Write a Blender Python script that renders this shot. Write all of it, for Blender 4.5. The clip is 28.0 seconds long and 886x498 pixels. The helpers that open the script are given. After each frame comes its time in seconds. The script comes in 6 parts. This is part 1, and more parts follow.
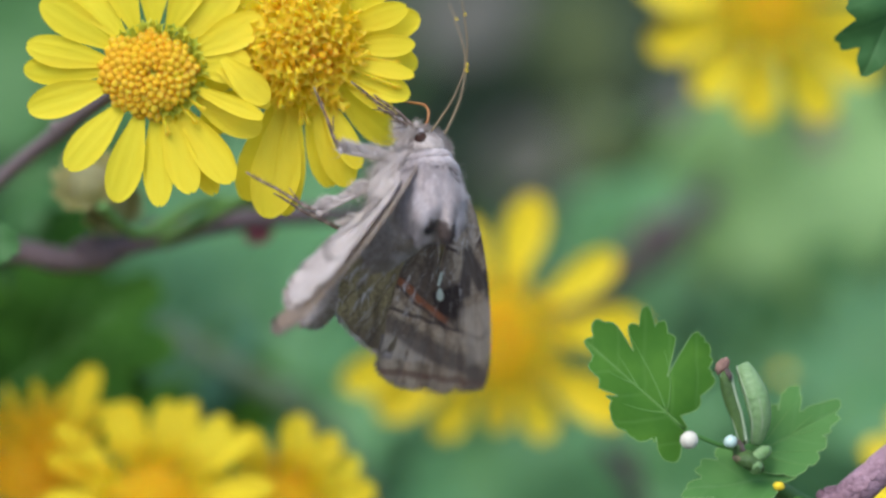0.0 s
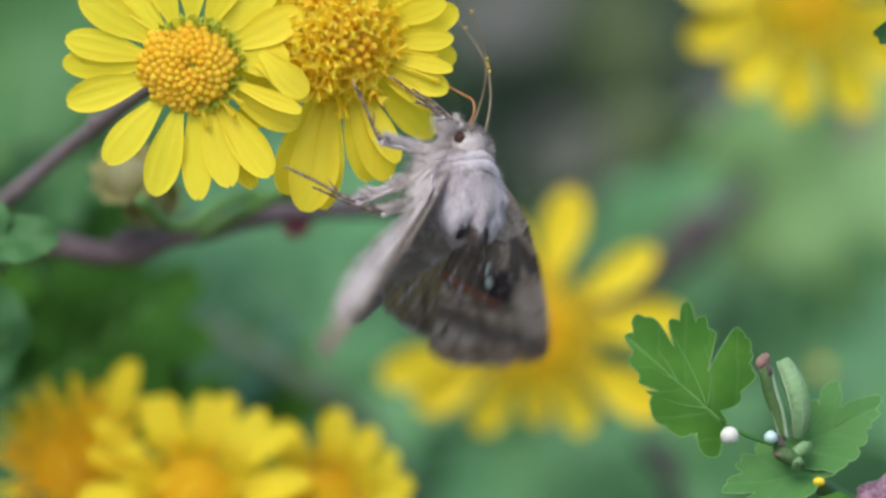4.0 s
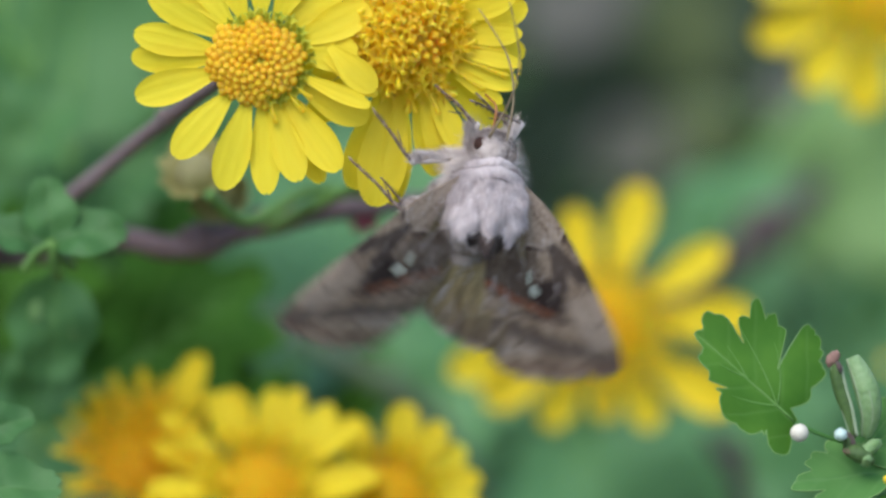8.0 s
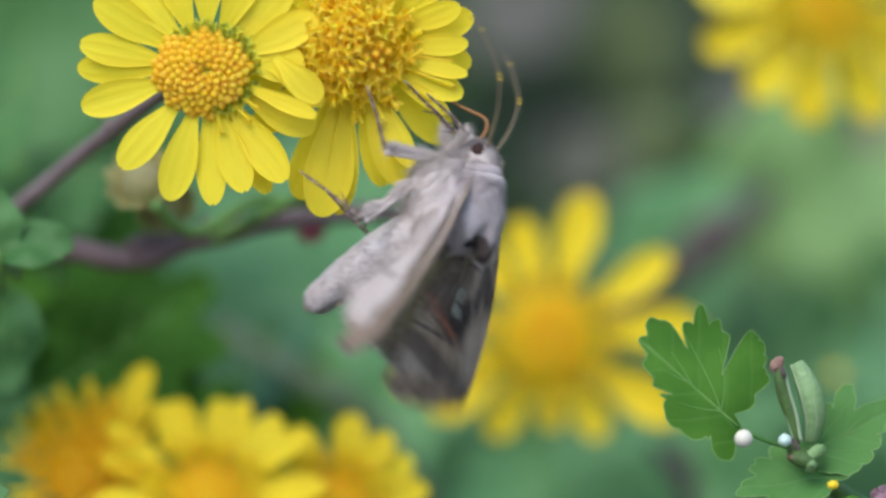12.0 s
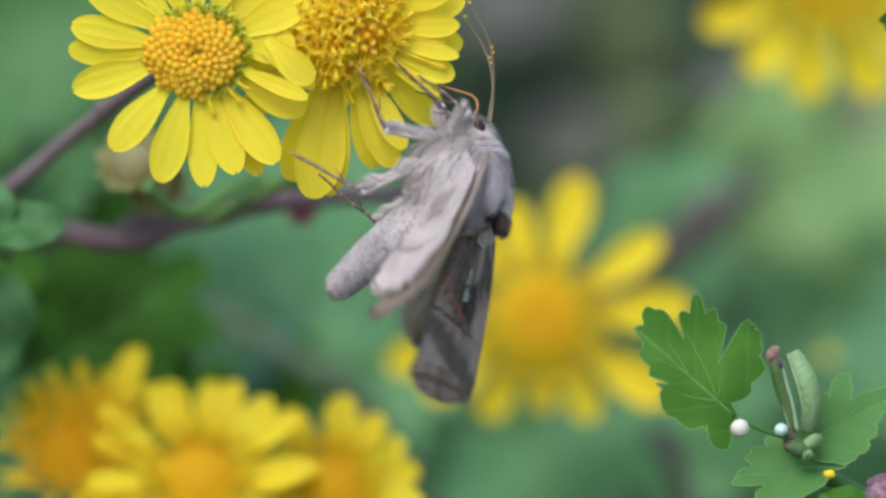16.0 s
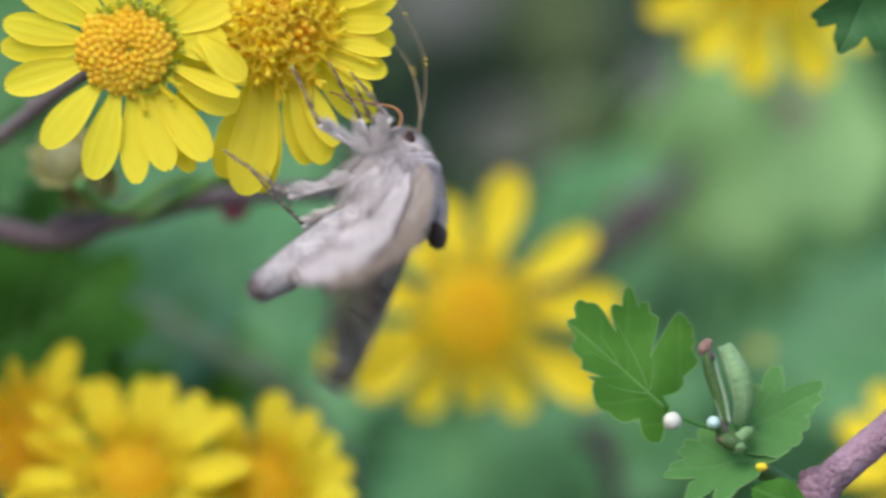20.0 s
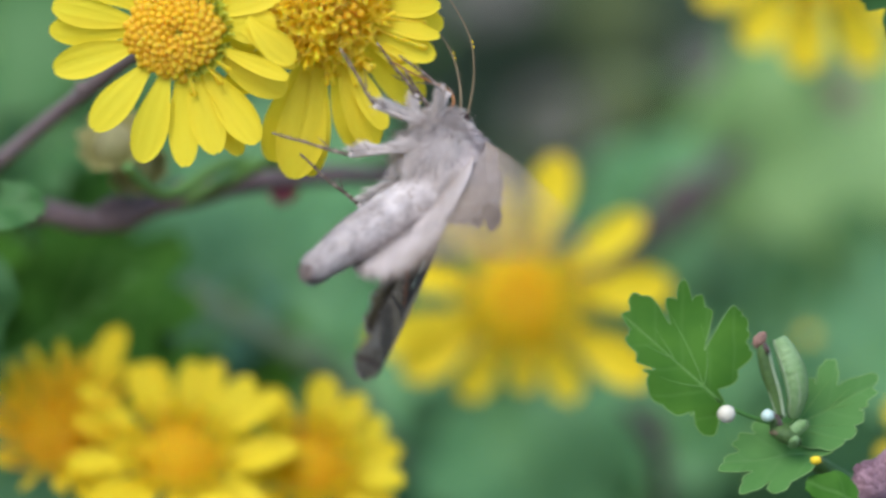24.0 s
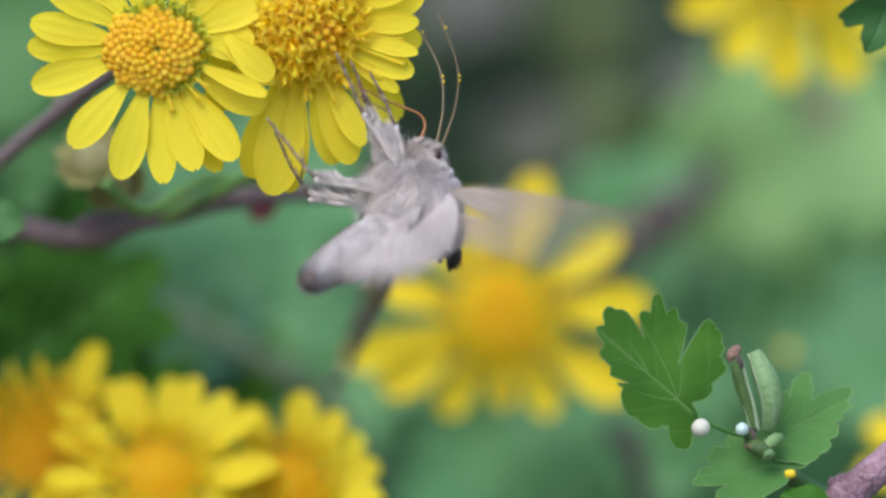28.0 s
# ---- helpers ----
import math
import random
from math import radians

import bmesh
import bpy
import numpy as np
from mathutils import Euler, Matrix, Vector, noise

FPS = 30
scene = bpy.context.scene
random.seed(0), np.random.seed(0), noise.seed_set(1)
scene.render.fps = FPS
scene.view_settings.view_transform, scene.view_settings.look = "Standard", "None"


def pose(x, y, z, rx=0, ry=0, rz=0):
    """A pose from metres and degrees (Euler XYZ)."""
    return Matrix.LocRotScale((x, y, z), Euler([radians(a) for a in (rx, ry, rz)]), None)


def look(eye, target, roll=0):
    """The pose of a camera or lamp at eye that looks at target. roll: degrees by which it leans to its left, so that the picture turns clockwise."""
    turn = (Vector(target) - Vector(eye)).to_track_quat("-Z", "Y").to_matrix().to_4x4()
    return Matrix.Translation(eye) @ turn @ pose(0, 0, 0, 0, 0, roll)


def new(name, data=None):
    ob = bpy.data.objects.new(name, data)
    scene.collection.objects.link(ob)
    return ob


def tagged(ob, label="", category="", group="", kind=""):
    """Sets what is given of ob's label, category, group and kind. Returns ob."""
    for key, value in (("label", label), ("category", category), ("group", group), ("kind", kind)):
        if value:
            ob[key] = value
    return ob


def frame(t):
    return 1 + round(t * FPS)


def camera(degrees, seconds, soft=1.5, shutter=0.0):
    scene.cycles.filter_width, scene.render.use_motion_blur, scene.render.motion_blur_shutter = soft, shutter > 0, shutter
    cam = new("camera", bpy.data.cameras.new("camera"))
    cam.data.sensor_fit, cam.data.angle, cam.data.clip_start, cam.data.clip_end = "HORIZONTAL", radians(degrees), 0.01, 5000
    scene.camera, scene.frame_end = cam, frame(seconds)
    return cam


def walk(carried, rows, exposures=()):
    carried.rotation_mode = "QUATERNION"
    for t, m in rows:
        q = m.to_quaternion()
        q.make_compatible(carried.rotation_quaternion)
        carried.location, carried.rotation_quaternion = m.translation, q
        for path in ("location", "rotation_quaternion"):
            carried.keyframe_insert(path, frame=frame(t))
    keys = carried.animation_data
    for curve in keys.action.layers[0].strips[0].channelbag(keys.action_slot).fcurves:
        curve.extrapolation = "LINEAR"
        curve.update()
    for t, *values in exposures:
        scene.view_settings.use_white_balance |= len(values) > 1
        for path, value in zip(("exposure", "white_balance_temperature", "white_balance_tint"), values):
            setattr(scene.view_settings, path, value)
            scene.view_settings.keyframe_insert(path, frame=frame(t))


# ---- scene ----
# ---- camera ----
cam = camera(8.0, 28.0, 2.7, 0.9)
BASE = pose(0, 0, 0.32, -12, 0, 0)  # right, away and up as the camera sees them
DIST = 431.0  # millimetres from the lens to the flowers
MM = 0.001


def at(u, v, w=0.0):
    """u to the right and v up in the flowers' plane, w behind it, all in millimetres."""
    s = 1 + w / DIST
    return BASE @ Vector((u * s * MM, w * MM, v * s * MM))


EYE = BASE @ Vector((0, -DIST * MM, 0))
AIM = [
    (0, 3.08, 0.52), (0.5, 2.31, 0.47), (1, 0.84, 0.23), (1.5, 0.07, 0.47), (2, 0.49, 0.47), (2.5, 0.07, 0.23), (3, 0.02, -0.01), (3.5, 0.6, 0.05),
    (5.5, -0.34, 0.17), (6, -0.45, 0.23), (6.5, -1.22, 0.47), (7, -1.28, 0.29), (7.5, -3.28, -0.12), (8, -4.17, -0.24), (8.5, -2.28, 0.05),
    (9, -1.63, 0.41), (9.5, -0.22, 0.58), (10, 0.13, 0.88), (10.5, -1.22, 0.35), (11, -0.93, 0.23), (11.5, -0.45, 0.52), (13.5, -0.95, 0.09),
    (14, -0.53, 0.21), (14.5, -0.18, 0.38), (15, 0.47, 0.09), (15.5, 0.12, -0.32), (16, 0.06, -0.79), (16.5, 1.06, -0.85), (17, 3.06, -0.5),
    (17.5, 5.71, -0.38), (18, 2.88, -1.32), (18.5, 1.53, -1.68), (19, 1.88, -1.26), (19.5, 5.71, -1.15), (20, 4.65, -1.03), (20.5, 0.06, -1.79),
    (21, -1, -2.27), (21.5, 1.18, -2.2), (23.5, -1, -2.38), (24, 1.35, -2.15), (24.5, 2.18, -1.08), (25, 1.77, -1.08), (25.5, 2.12, -0.79),
    (26, 0.47, -1.5), (26.5, 0.17, -1.73), (27, 1.47, -1.26), (27.5, 2.35, -1.2), (28, 2.82, -1.03),
]
walk(cam, [(t, look(EYE, at(u, v))) for t, u, v in AIM])
cam.data.dof.use_dof = True
cam.data.dof.focus_distance = DIST * MM
cam.data.dof.aperture_fstop = 11.5

# ---- light ----
world = bpy.data.worlds.new("sky")
scene.world = world
world.use_nodes = True
wt = world.node_tree
sky = wt.nodes.new("ShaderNodeTexSky")
sky.sky_type, sky.sun_disc = "NISHITA", False
sky.sun_elevation, sky.sun_rotation = radians(55), radians(200)
wt.links.new(sky.outputs[0], wt.nodes["Background"].inputs[0])
wt.nodes["Background"].inputs[1].default_value = 0.14
sun = new("sun", bpy.data.lights.new("sun", "SUN"))
sun.data.energy, sun.data.angle, sun.data.color = 1.45, radians(40), (1, 0.97, 0.92)
sun.matrix_world = look((-0.6, -1.0, 2.0), (0, 0, 0.3))
scene.view_settings.exposure = 0.97


# ---- materials ----
class Nodes:
    """Small shorthand for building node materials."""

    def __init__(self, name):
        self.m = bpy.data.materials.new(name)
        self.m.use_nodes = True
        self.t = self.m.node_tree
        self.bsdf = self.t.nodes["Principled BSDF"]
        self.out = self.t.nodes["Material Output"]
        self.co = self.t.nodes.new("ShaderNodeTexCoord").outputs["Object"]

    def put(self, sock, v):
        if isinstance(v, bpy.types.NodeSocket):
            self.t.links.new(v, sock)
        elif isinstance(v, (tuple, list)) and len(v) == 3 and sock.type == "RGBA":
            sock.default_value = (*v, 1)
        else:
            sock.default_value = v

    def node(self, kind, *ins, **props):
        n = self.t.nodes.new(kind)
        for k, v in props.items():
            if k == "op":
                n.operation = v
            elif k == "blend":
                n.blend_type = v
        for i, v in enumerate(ins):
            if v is not None:
                self.put(n.inputs[i], v)
        return n

    def math(self, op, a, b=0.0, clamp=False):
        n = self.node("ShaderNodeMath", a, b, op=op)
        n.use_clamp = clamp
        return n.outputs[0]

    def ramp(self, v, lo, hi, a=0.0, b=1.0):
        n = self.node("ShaderNodeMapRange", v, lo, hi, a, b)
        n.interpolation_type = "SMOOTHSTEP"
        return n.outputs[0]

    def band(self, v, c, half, soft):
        d = self.math("ABSOLUTE", self.math("SUBTRACT", v, c))
        return self.ramp(d, half, half + soft, 1.0, 0.0)

    def noise(self, scale, detail=4.0, stretch=None):
        co = self.co
        if stretch:
            mp = self.node("ShaderNodeMapping", co)
            mp.inputs["Scale"].default_value = stretch
            co = mp.outputs[0]
        n = self.t.nodes.new("ShaderNodeTexNoise")
        self.put(n.inputs["Vector"], co)
        n.inputs["Scale"].default_value = scale
        n.inputs["Detail"].default_value = detail
        return n.outputs[0]

    def mix(self, f, a, b):
        n = self.t.nodes.new("ShaderNodeMix")
        n.data_type = "RGBA"
        self.put(n.inputs[0], f)
        self.put(n.inputs[6], a)
        self.put(n.inputs[7], b)
        return n.outputs[2]

    def random(self):
        return self.t.nodes.new("ShaderNodeObjectInfo").outputs["Random"]

    def island(self):
        return self.t.nodes.new("ShaderNodeNewGeometry").outputs["Random Per Island"]

    def done(self, color, rough=0.6, bump=None, depth=0.0002, thin=0.0, spec=0.5, sheen=0.0):
        self.put(self.bsdf.inputs["Base Color"], color)
        self.put(self.bsdf.inputs["Roughness"], rough)
        self.bsdf.inputs["Specular IOR Level"].default_value = spec
        if sheen:
            self.bsdf.inputs["Sheen Weight"].default_value = sheen
        if bump is not None:
            b = self.t.nodes.new("ShaderNodeBump")
            b.inputs["Strength"].default_value = 0.6
            b.inputs["Distance"].default_value = depth
            self.put(b.inputs["Height"], bump)
            self.t.links.new(b.outputs[0], self.bsdf.inputs["Normal"])
        if thin:
            tr = self.t.nodes.new("ShaderNodeBsdfTranslucent")
            self.put(tr.inputs[0], color)
            mx = self.t.nodes.new("ShaderNodeMixShader")
            mx.inputs[0].default_value = thin
            self.t.links.new(self.bsdf.outputs[0], mx.inputs[1])
            self.t.links.new(tr.outputs[0], mx.inputs[2])
            self.t.links.new(mx.outputs[0], self.out.inputs[0])
        return self.m


def plain(name, a, b, scale=900, rough=0.6, depth=0.0001, thin=0.0, vary=0.25, spec=0.5, sheen=0.0, stretch=None, island=False):
    """Two tones mixed by coarse and fine noise, with some change from piece to piece."""
    n = Nodes(name)
    big, fine = n.noise(scale * 0.25, 3, stretch), n.noise(scale * 2.5, 5, stretch)
    f = n.math("ADD", n.math("MULTIPLY", big, 1.1), n.math("MULTIPLY", fine, 0.5))
    f = n.math("ADD", f, n.math("MULTIPLY", n.island() if island else n.random(), vary))
    f = n.ramp(f, 0.5, 1.1 + vary)
    return n.done(n.mix(f, a, b), rough, fine, depth, thin, spec, sheen)


def leafy(name, a, b, vein, rough=0.5, thin=0.25, island=False, spec=0.4):
    """A leaf: blotches, a paler midrib along its length and side veins."""
    n = Nodes(name)
    sep = n.node("ShaderNodeSeparateXYZ", n.co)
    x, y = sep.outputs[0], sep.outputs[1]
    ax = n.math("ABSOLUTE", x)
    warp = n.math("MULTIPLY", n.math("SUBTRACT", n.noise(350, 2), 0.5), 0.0006)
    rib = n.ramp(n.math("ADD", ax, warp), 0.00004, 0.0002, 1, 0)
    d = n.math("SUBTRACT", y, n.math("MULTIPLY", ax, 0.9))
    w = n.math("ABSOLUTE", n.math("SUBTRACT", n.math("FRACT", n.math("MULTIPLY", n.math("ADD", d, warp), 420.0)), 0.5))
    side = n.ramp(w, 0.0, 0.12, 0.4, 0)
    veins = n.math("MAXIMUM", rib, side)
    f = n.math("ADD", n.noise(260, 4), n.math("MULTIPLY", n.math("SUBTRACT", n.island() if island else n.random(), 0.5), 0.5))
    c = n.mix(n.ramp(f, 0.25, 0.8), a, b)
    c = n.mix(n.math("MULTIPLY", veins, 0.22), c, vein)
    h = n.math("SUBTRACT", n.noise(1500, 4), veins)
    return n.done(c, rough, h, 0.00007, thin, spec)


def juicy(m, weight=0.7, radius=(1.0, 0.6, 0.1), scale=0.0008):
    """Light that spreads inside soft plant tissue."""
    s = m.node_tree.nodes["Principled BSDF"].inputs
    s["Subsurface Weight"].default_value, s["Subsurface Scale"].default_value = weight, scale
    s["Subsurface Radius"].default_value = radius
    return m


PETAL = plain("yellow_petal", (0.92, 0.81, 0.065), (0.88, 0.73, 0.035), 500, 0.6, 0.00008, 0.52, 0.25, 0.25, 0.1, (3, 0.5, 1))
PETAL_FAR = plain("far_yellow_petal", (0.86, 0.71, 0.035), (0.82, 0.62, 0.02), 500, 0.6, 0.0001, 0.35, 0.35, 0.2)
FLORET = plain("orange_floret", (0.98, 0.65, 0.05), (0.96, 0.53, 0.027), 2500, 0.5, 0.0001, 0.4, 0.4, 0.3)
OPEN_FLORET = plain("open_floret", (0.98, 0.82, 0.075), (0.97, 0.70, 0.042), 2500, 0.5, 0.0001, 0.5, 0.4, 0.3)
FLORET_GREEN = plain("green_floret", (0.66, 0.60, 0.05), (0.34, 0.42, 0.04), 2500, 0.5, 0.0001, 0.3, 0.4, 0.3)
FLORET_FAR = plain("far_floret", (0.97, 0.66, 0.03), (0.96, 0.54, 0.018), 1500, 0.6, 0.0001, 0.3, 0.3, 0.2)
FLORET_RIM = plain("far_open_floret", (0.97, 0.80, 0.045), (0.96, 0.68, 0.025), 1500, 0.6, 0.0001, 0.3, 0.3, 0.2)
DISC = plain("orange_receptacle", (0.97, 0.72, 0.04), (0.95, 0.60, 0.025), 1500, 0.6, 0.0001, 0.3)
for soft in (DISC, FLORET, OPEN_FLORET, FLORET_FAR, FLORET_RIM):
    juicy(soft)
CUP = plain("green_receptacle", (0.26, 0.36, 0.06), (0.14, 0.24, 0.035), 1500, 0.6)
LEAF = leafy("fresh_leaf", (0.046, 0.160, 0.012), (0.092, 0.240, 0.022), (0.22, 0.40, 0.12), 0.75, 0.3, False, 0.3)
LEAF_SOFT = leafy("soft_leaf", (0.057, 0.180, 0.036), (0.095, 0.245, 0.056), (0.20, 0.37, 0.14), 0.7, 0.3, False, 0.3)
LEAF_MID = leafy("mid_leaf", (0.043, 0.138, 0.033), (0.072, 0.195, 0.053), (0.14, 0.28, 0.10), 0.6, 0.25)
LEAF_BLUE = leafy("bluish_leaf", (0.084, 0.232, 0.084), (0.126, 0.305, 0.118), (0.19, 0.36, 0.17), 0.55, 0.25)
LEAF_TEAL = leafy("teal_leaf", (0.040, 0.128, 0.070), (0.062, 0.172, 0.098), (0.09, 0.20, 0.12), 0.6, 0.2)
# Dark leaf green; shade among the leaves is put into this colour too.
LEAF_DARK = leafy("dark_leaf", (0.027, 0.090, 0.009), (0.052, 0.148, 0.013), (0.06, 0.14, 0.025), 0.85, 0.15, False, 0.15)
LEAF_PALE = leafy("pale_leaf", (0.170, 0.325, 0.098), (0.245, 0.42, 0.145), (0.27, 0.44, 0.19), 0.6, 0.3)
FOLIAGE = leafy("foliage", (0.05, 0.158, 0.056), (0.10, 0.265, 0.092), (0.15, 0.28, 0.12), 0.6, 0.3, True)
BARK = plain("purple_brown_bark", (0.15, 0.105, 0.11), (0.055, 0.034, 0.038), 900, 0.75, 0.0004, 0, 0.2)
BARK_DARK = plain("dark_bark", (0.10, 0.075, 0.07), (0.045, 0.03, 0.03), 600, 0.8, 0.0004, 0, 0.2)
DEAD = plain("withered_leaf", (0.36, 0.27, 0.21), (0.20, 0.13, 0.10), 400, 0.8, 0.0003, 0.2)
TWIG = plain("pinkish_twig", (0.46, 0.28, 0.34), (0.07, 0.026, 0.036), 1100, 0.75, 0.0010, 0, 0.2)
STEM = plain("mauve_stem", (0.22, 0.17, 0.165), (0.12, 0.085, 0.085), 900, 0.75, 0.0003, 0, 0.2)
GREY_STEM = plain("grey_green_stem", (0.115, 0.165, 0.09), (0.07, 0.105, 0.058), 600, 0.75, 0.0003, 0, 0.2)
# Dull tones for the dark hollow of the bush, its shade mixed in.
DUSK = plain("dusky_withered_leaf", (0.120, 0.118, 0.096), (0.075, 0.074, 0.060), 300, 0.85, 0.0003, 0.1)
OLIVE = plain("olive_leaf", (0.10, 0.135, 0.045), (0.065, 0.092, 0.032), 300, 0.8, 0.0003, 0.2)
VEIN = plain("leaf_vein", (0.16, 0.34, 0.08), (0.11, 0.26, 0.05), 1200, 0.6, 0.0001, 0.2)
STALK = plain("green_stalk", (0.12, 0.25, 0.05), (0.07, 0.16, 0.03), 1200, 0.6, 0.0001)
# Darker copy of the foliage: the bush's deep shade is in its colour.
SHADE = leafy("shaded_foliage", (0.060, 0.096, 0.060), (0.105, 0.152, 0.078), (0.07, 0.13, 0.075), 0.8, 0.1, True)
SOIL = plain("dark_soil", (0.016, 0.014, 0.011), (0.030, 0.025, 0.019), 60, 0.95, 0.004)
BUD_GREEN = plain("bud_green", (0.30, 0.44, 0.22), (0.12, 0.26, 0.06), 1100, 0.65, 0.0004, 0.2, 0.3)
DOWNY = plain("downy_rim", (0.40, 0.48, 0.33), (0.24, 0.34, 0.18), 2500, 0.8, 0.0002, 0.1)
CURL = plain("curled_leaf", (0.11, 0.20, 0.045), (0.045, 0.095, 0.022), 1500, 0.6, 0.0002, 0.1)
WITHERED = plain("withered_tip", (0.36, 0.21, 0.16), (0.16, 0.08, 0.06), 1500, 0.7, 0.0002, 0.1)
BUD_BROWN = plain("brown_bud", (0.36, 0.32, 0.12), (0.16, 0.17, 0.05), 500, 0.7, 0.0002, 0.1)
BUD_CREAM = plain("cream_bud", (0.44, 0.38, 0.20), (0.24, 0.25, 0.07), 500, 0.7, 0.0002, 0.1)
BUD_RED = plain("crimson_bud", (0.54, 0.09, 0.18), (0.32, 0.04, 0.09), 700, 0.6, 0.0002, 0.1)
WHITE = plain("white_pearl", (0.70, 0.66, 0.55), (0.52, 0.49, 0.40), 1500, 0.55, 0.00005)
BLUISH = plain("bluish_pearl", (0.55, 0.68, 0.62), (0.42, 0.56, 0.50), 1500, 0.3, 0.00005)
POLLEN = plain("pollen", (0.85, 0.62, 0.02), (0.75, 0.5, 0.02), 3000, 0.8)
FUR = plain("lilac_grey_fur", (0.78, 0.695, 0.68), (0.36, 0.287, 0.278), 1500, 0.75, 0.0001, 0, 0.8, 0.3, 0.3, None, True)
FUR_CREAM = plain("cream_fur", (0.74, 0.665, 0.63), (0.43, 0.355, 0.315), 1200, 0.75, 0.0001, 0, 0.6, 0.3, 0.3, None, True)
FUR_DARK = plain("dark_brown_fur", (0.05, 0.035, 0.03), (0.10, 0.07, 0.06), 900, 0.75, 0.0001, 0, 0.5, 0.3, 0.2, None, True)
FUR_BLACK = plain("black_fur", (0.035, 0.024, 0.020), (0.014, 0.010, 0.009), 900, 0.75, 0.0001, 0, 0.5, 0.3, 0.2, None, True)
FUR_TAIL = plain("brown_tail_fur", (0.34, 0.26, 0.235), (0.18, 0.13, 0.115), 900, 0.75, 0.0001, 0, 0.5, 0.3, 0.2, None, True)
FUR_TAIL = plain("brown_tail_fur", (0.34, 0.26, 0.235), (0.18, 0.13, 0.115), 900, 0.75, 0.0001, 0, 0.5, 0.3, 0.2, None, True)
FUR_TAIL = plain("brown_tail_fur", (0.34, 0.26, 0.235), (0.18, 0.13, 0.115), 900, 0.75, 0.0001, 0, 0.5, 0.3, 0.2, None, True)
FACE = plain("brown_face", (0.46, 0.38, 0.34), (0.28, 0.21, 0.18), 1600, 0.8, 0.0003)
FRINGE_DARK = plain("dark_wing_fringe", (0.34, 0.27, 0.23), (0.12, 0.085, 0.065), 900, 0.75, 0.0001, 0.2, 0.5, 0.2, 0.2, None, True)
FRINGE = plain("wing_fringe", (0.58, 0.50, 0.45), (0.24, 0.18, 0.15), 900, 0.75, 0.0001, 0.2, 0.5, 0.2, 0.2, None, True)
SKIN = plain("downy_thorax", (0.59, 0.52, 0.51), (0.45, 0.385, 0.375), 1600, 0.8, 0.0003, 0, 0.1, 0.2, 0.4)
ANTENNA = plain("tan_antenna", (0.24, 0.18, 0.10), (0.15, 0.11, 0.06), 2000, 0.6)
PROBOSCIS = plain("amber_proboscis", (0.36, 0.15, 0.04), (0.24, 0.09, 0.03), 2000, 0.4)
EYEBALL = plain("brown_eye", (0.030, 0.014, 0.011), (0.065, 0.032, 0.024), 3000, 0.65, 0.0001, 0, 0.2, 0.15)
SILVER = plain("silver_mark", (0.62, 0.64, 0.54), (0.45, 0.48, 0.40), 3000, 0.4)


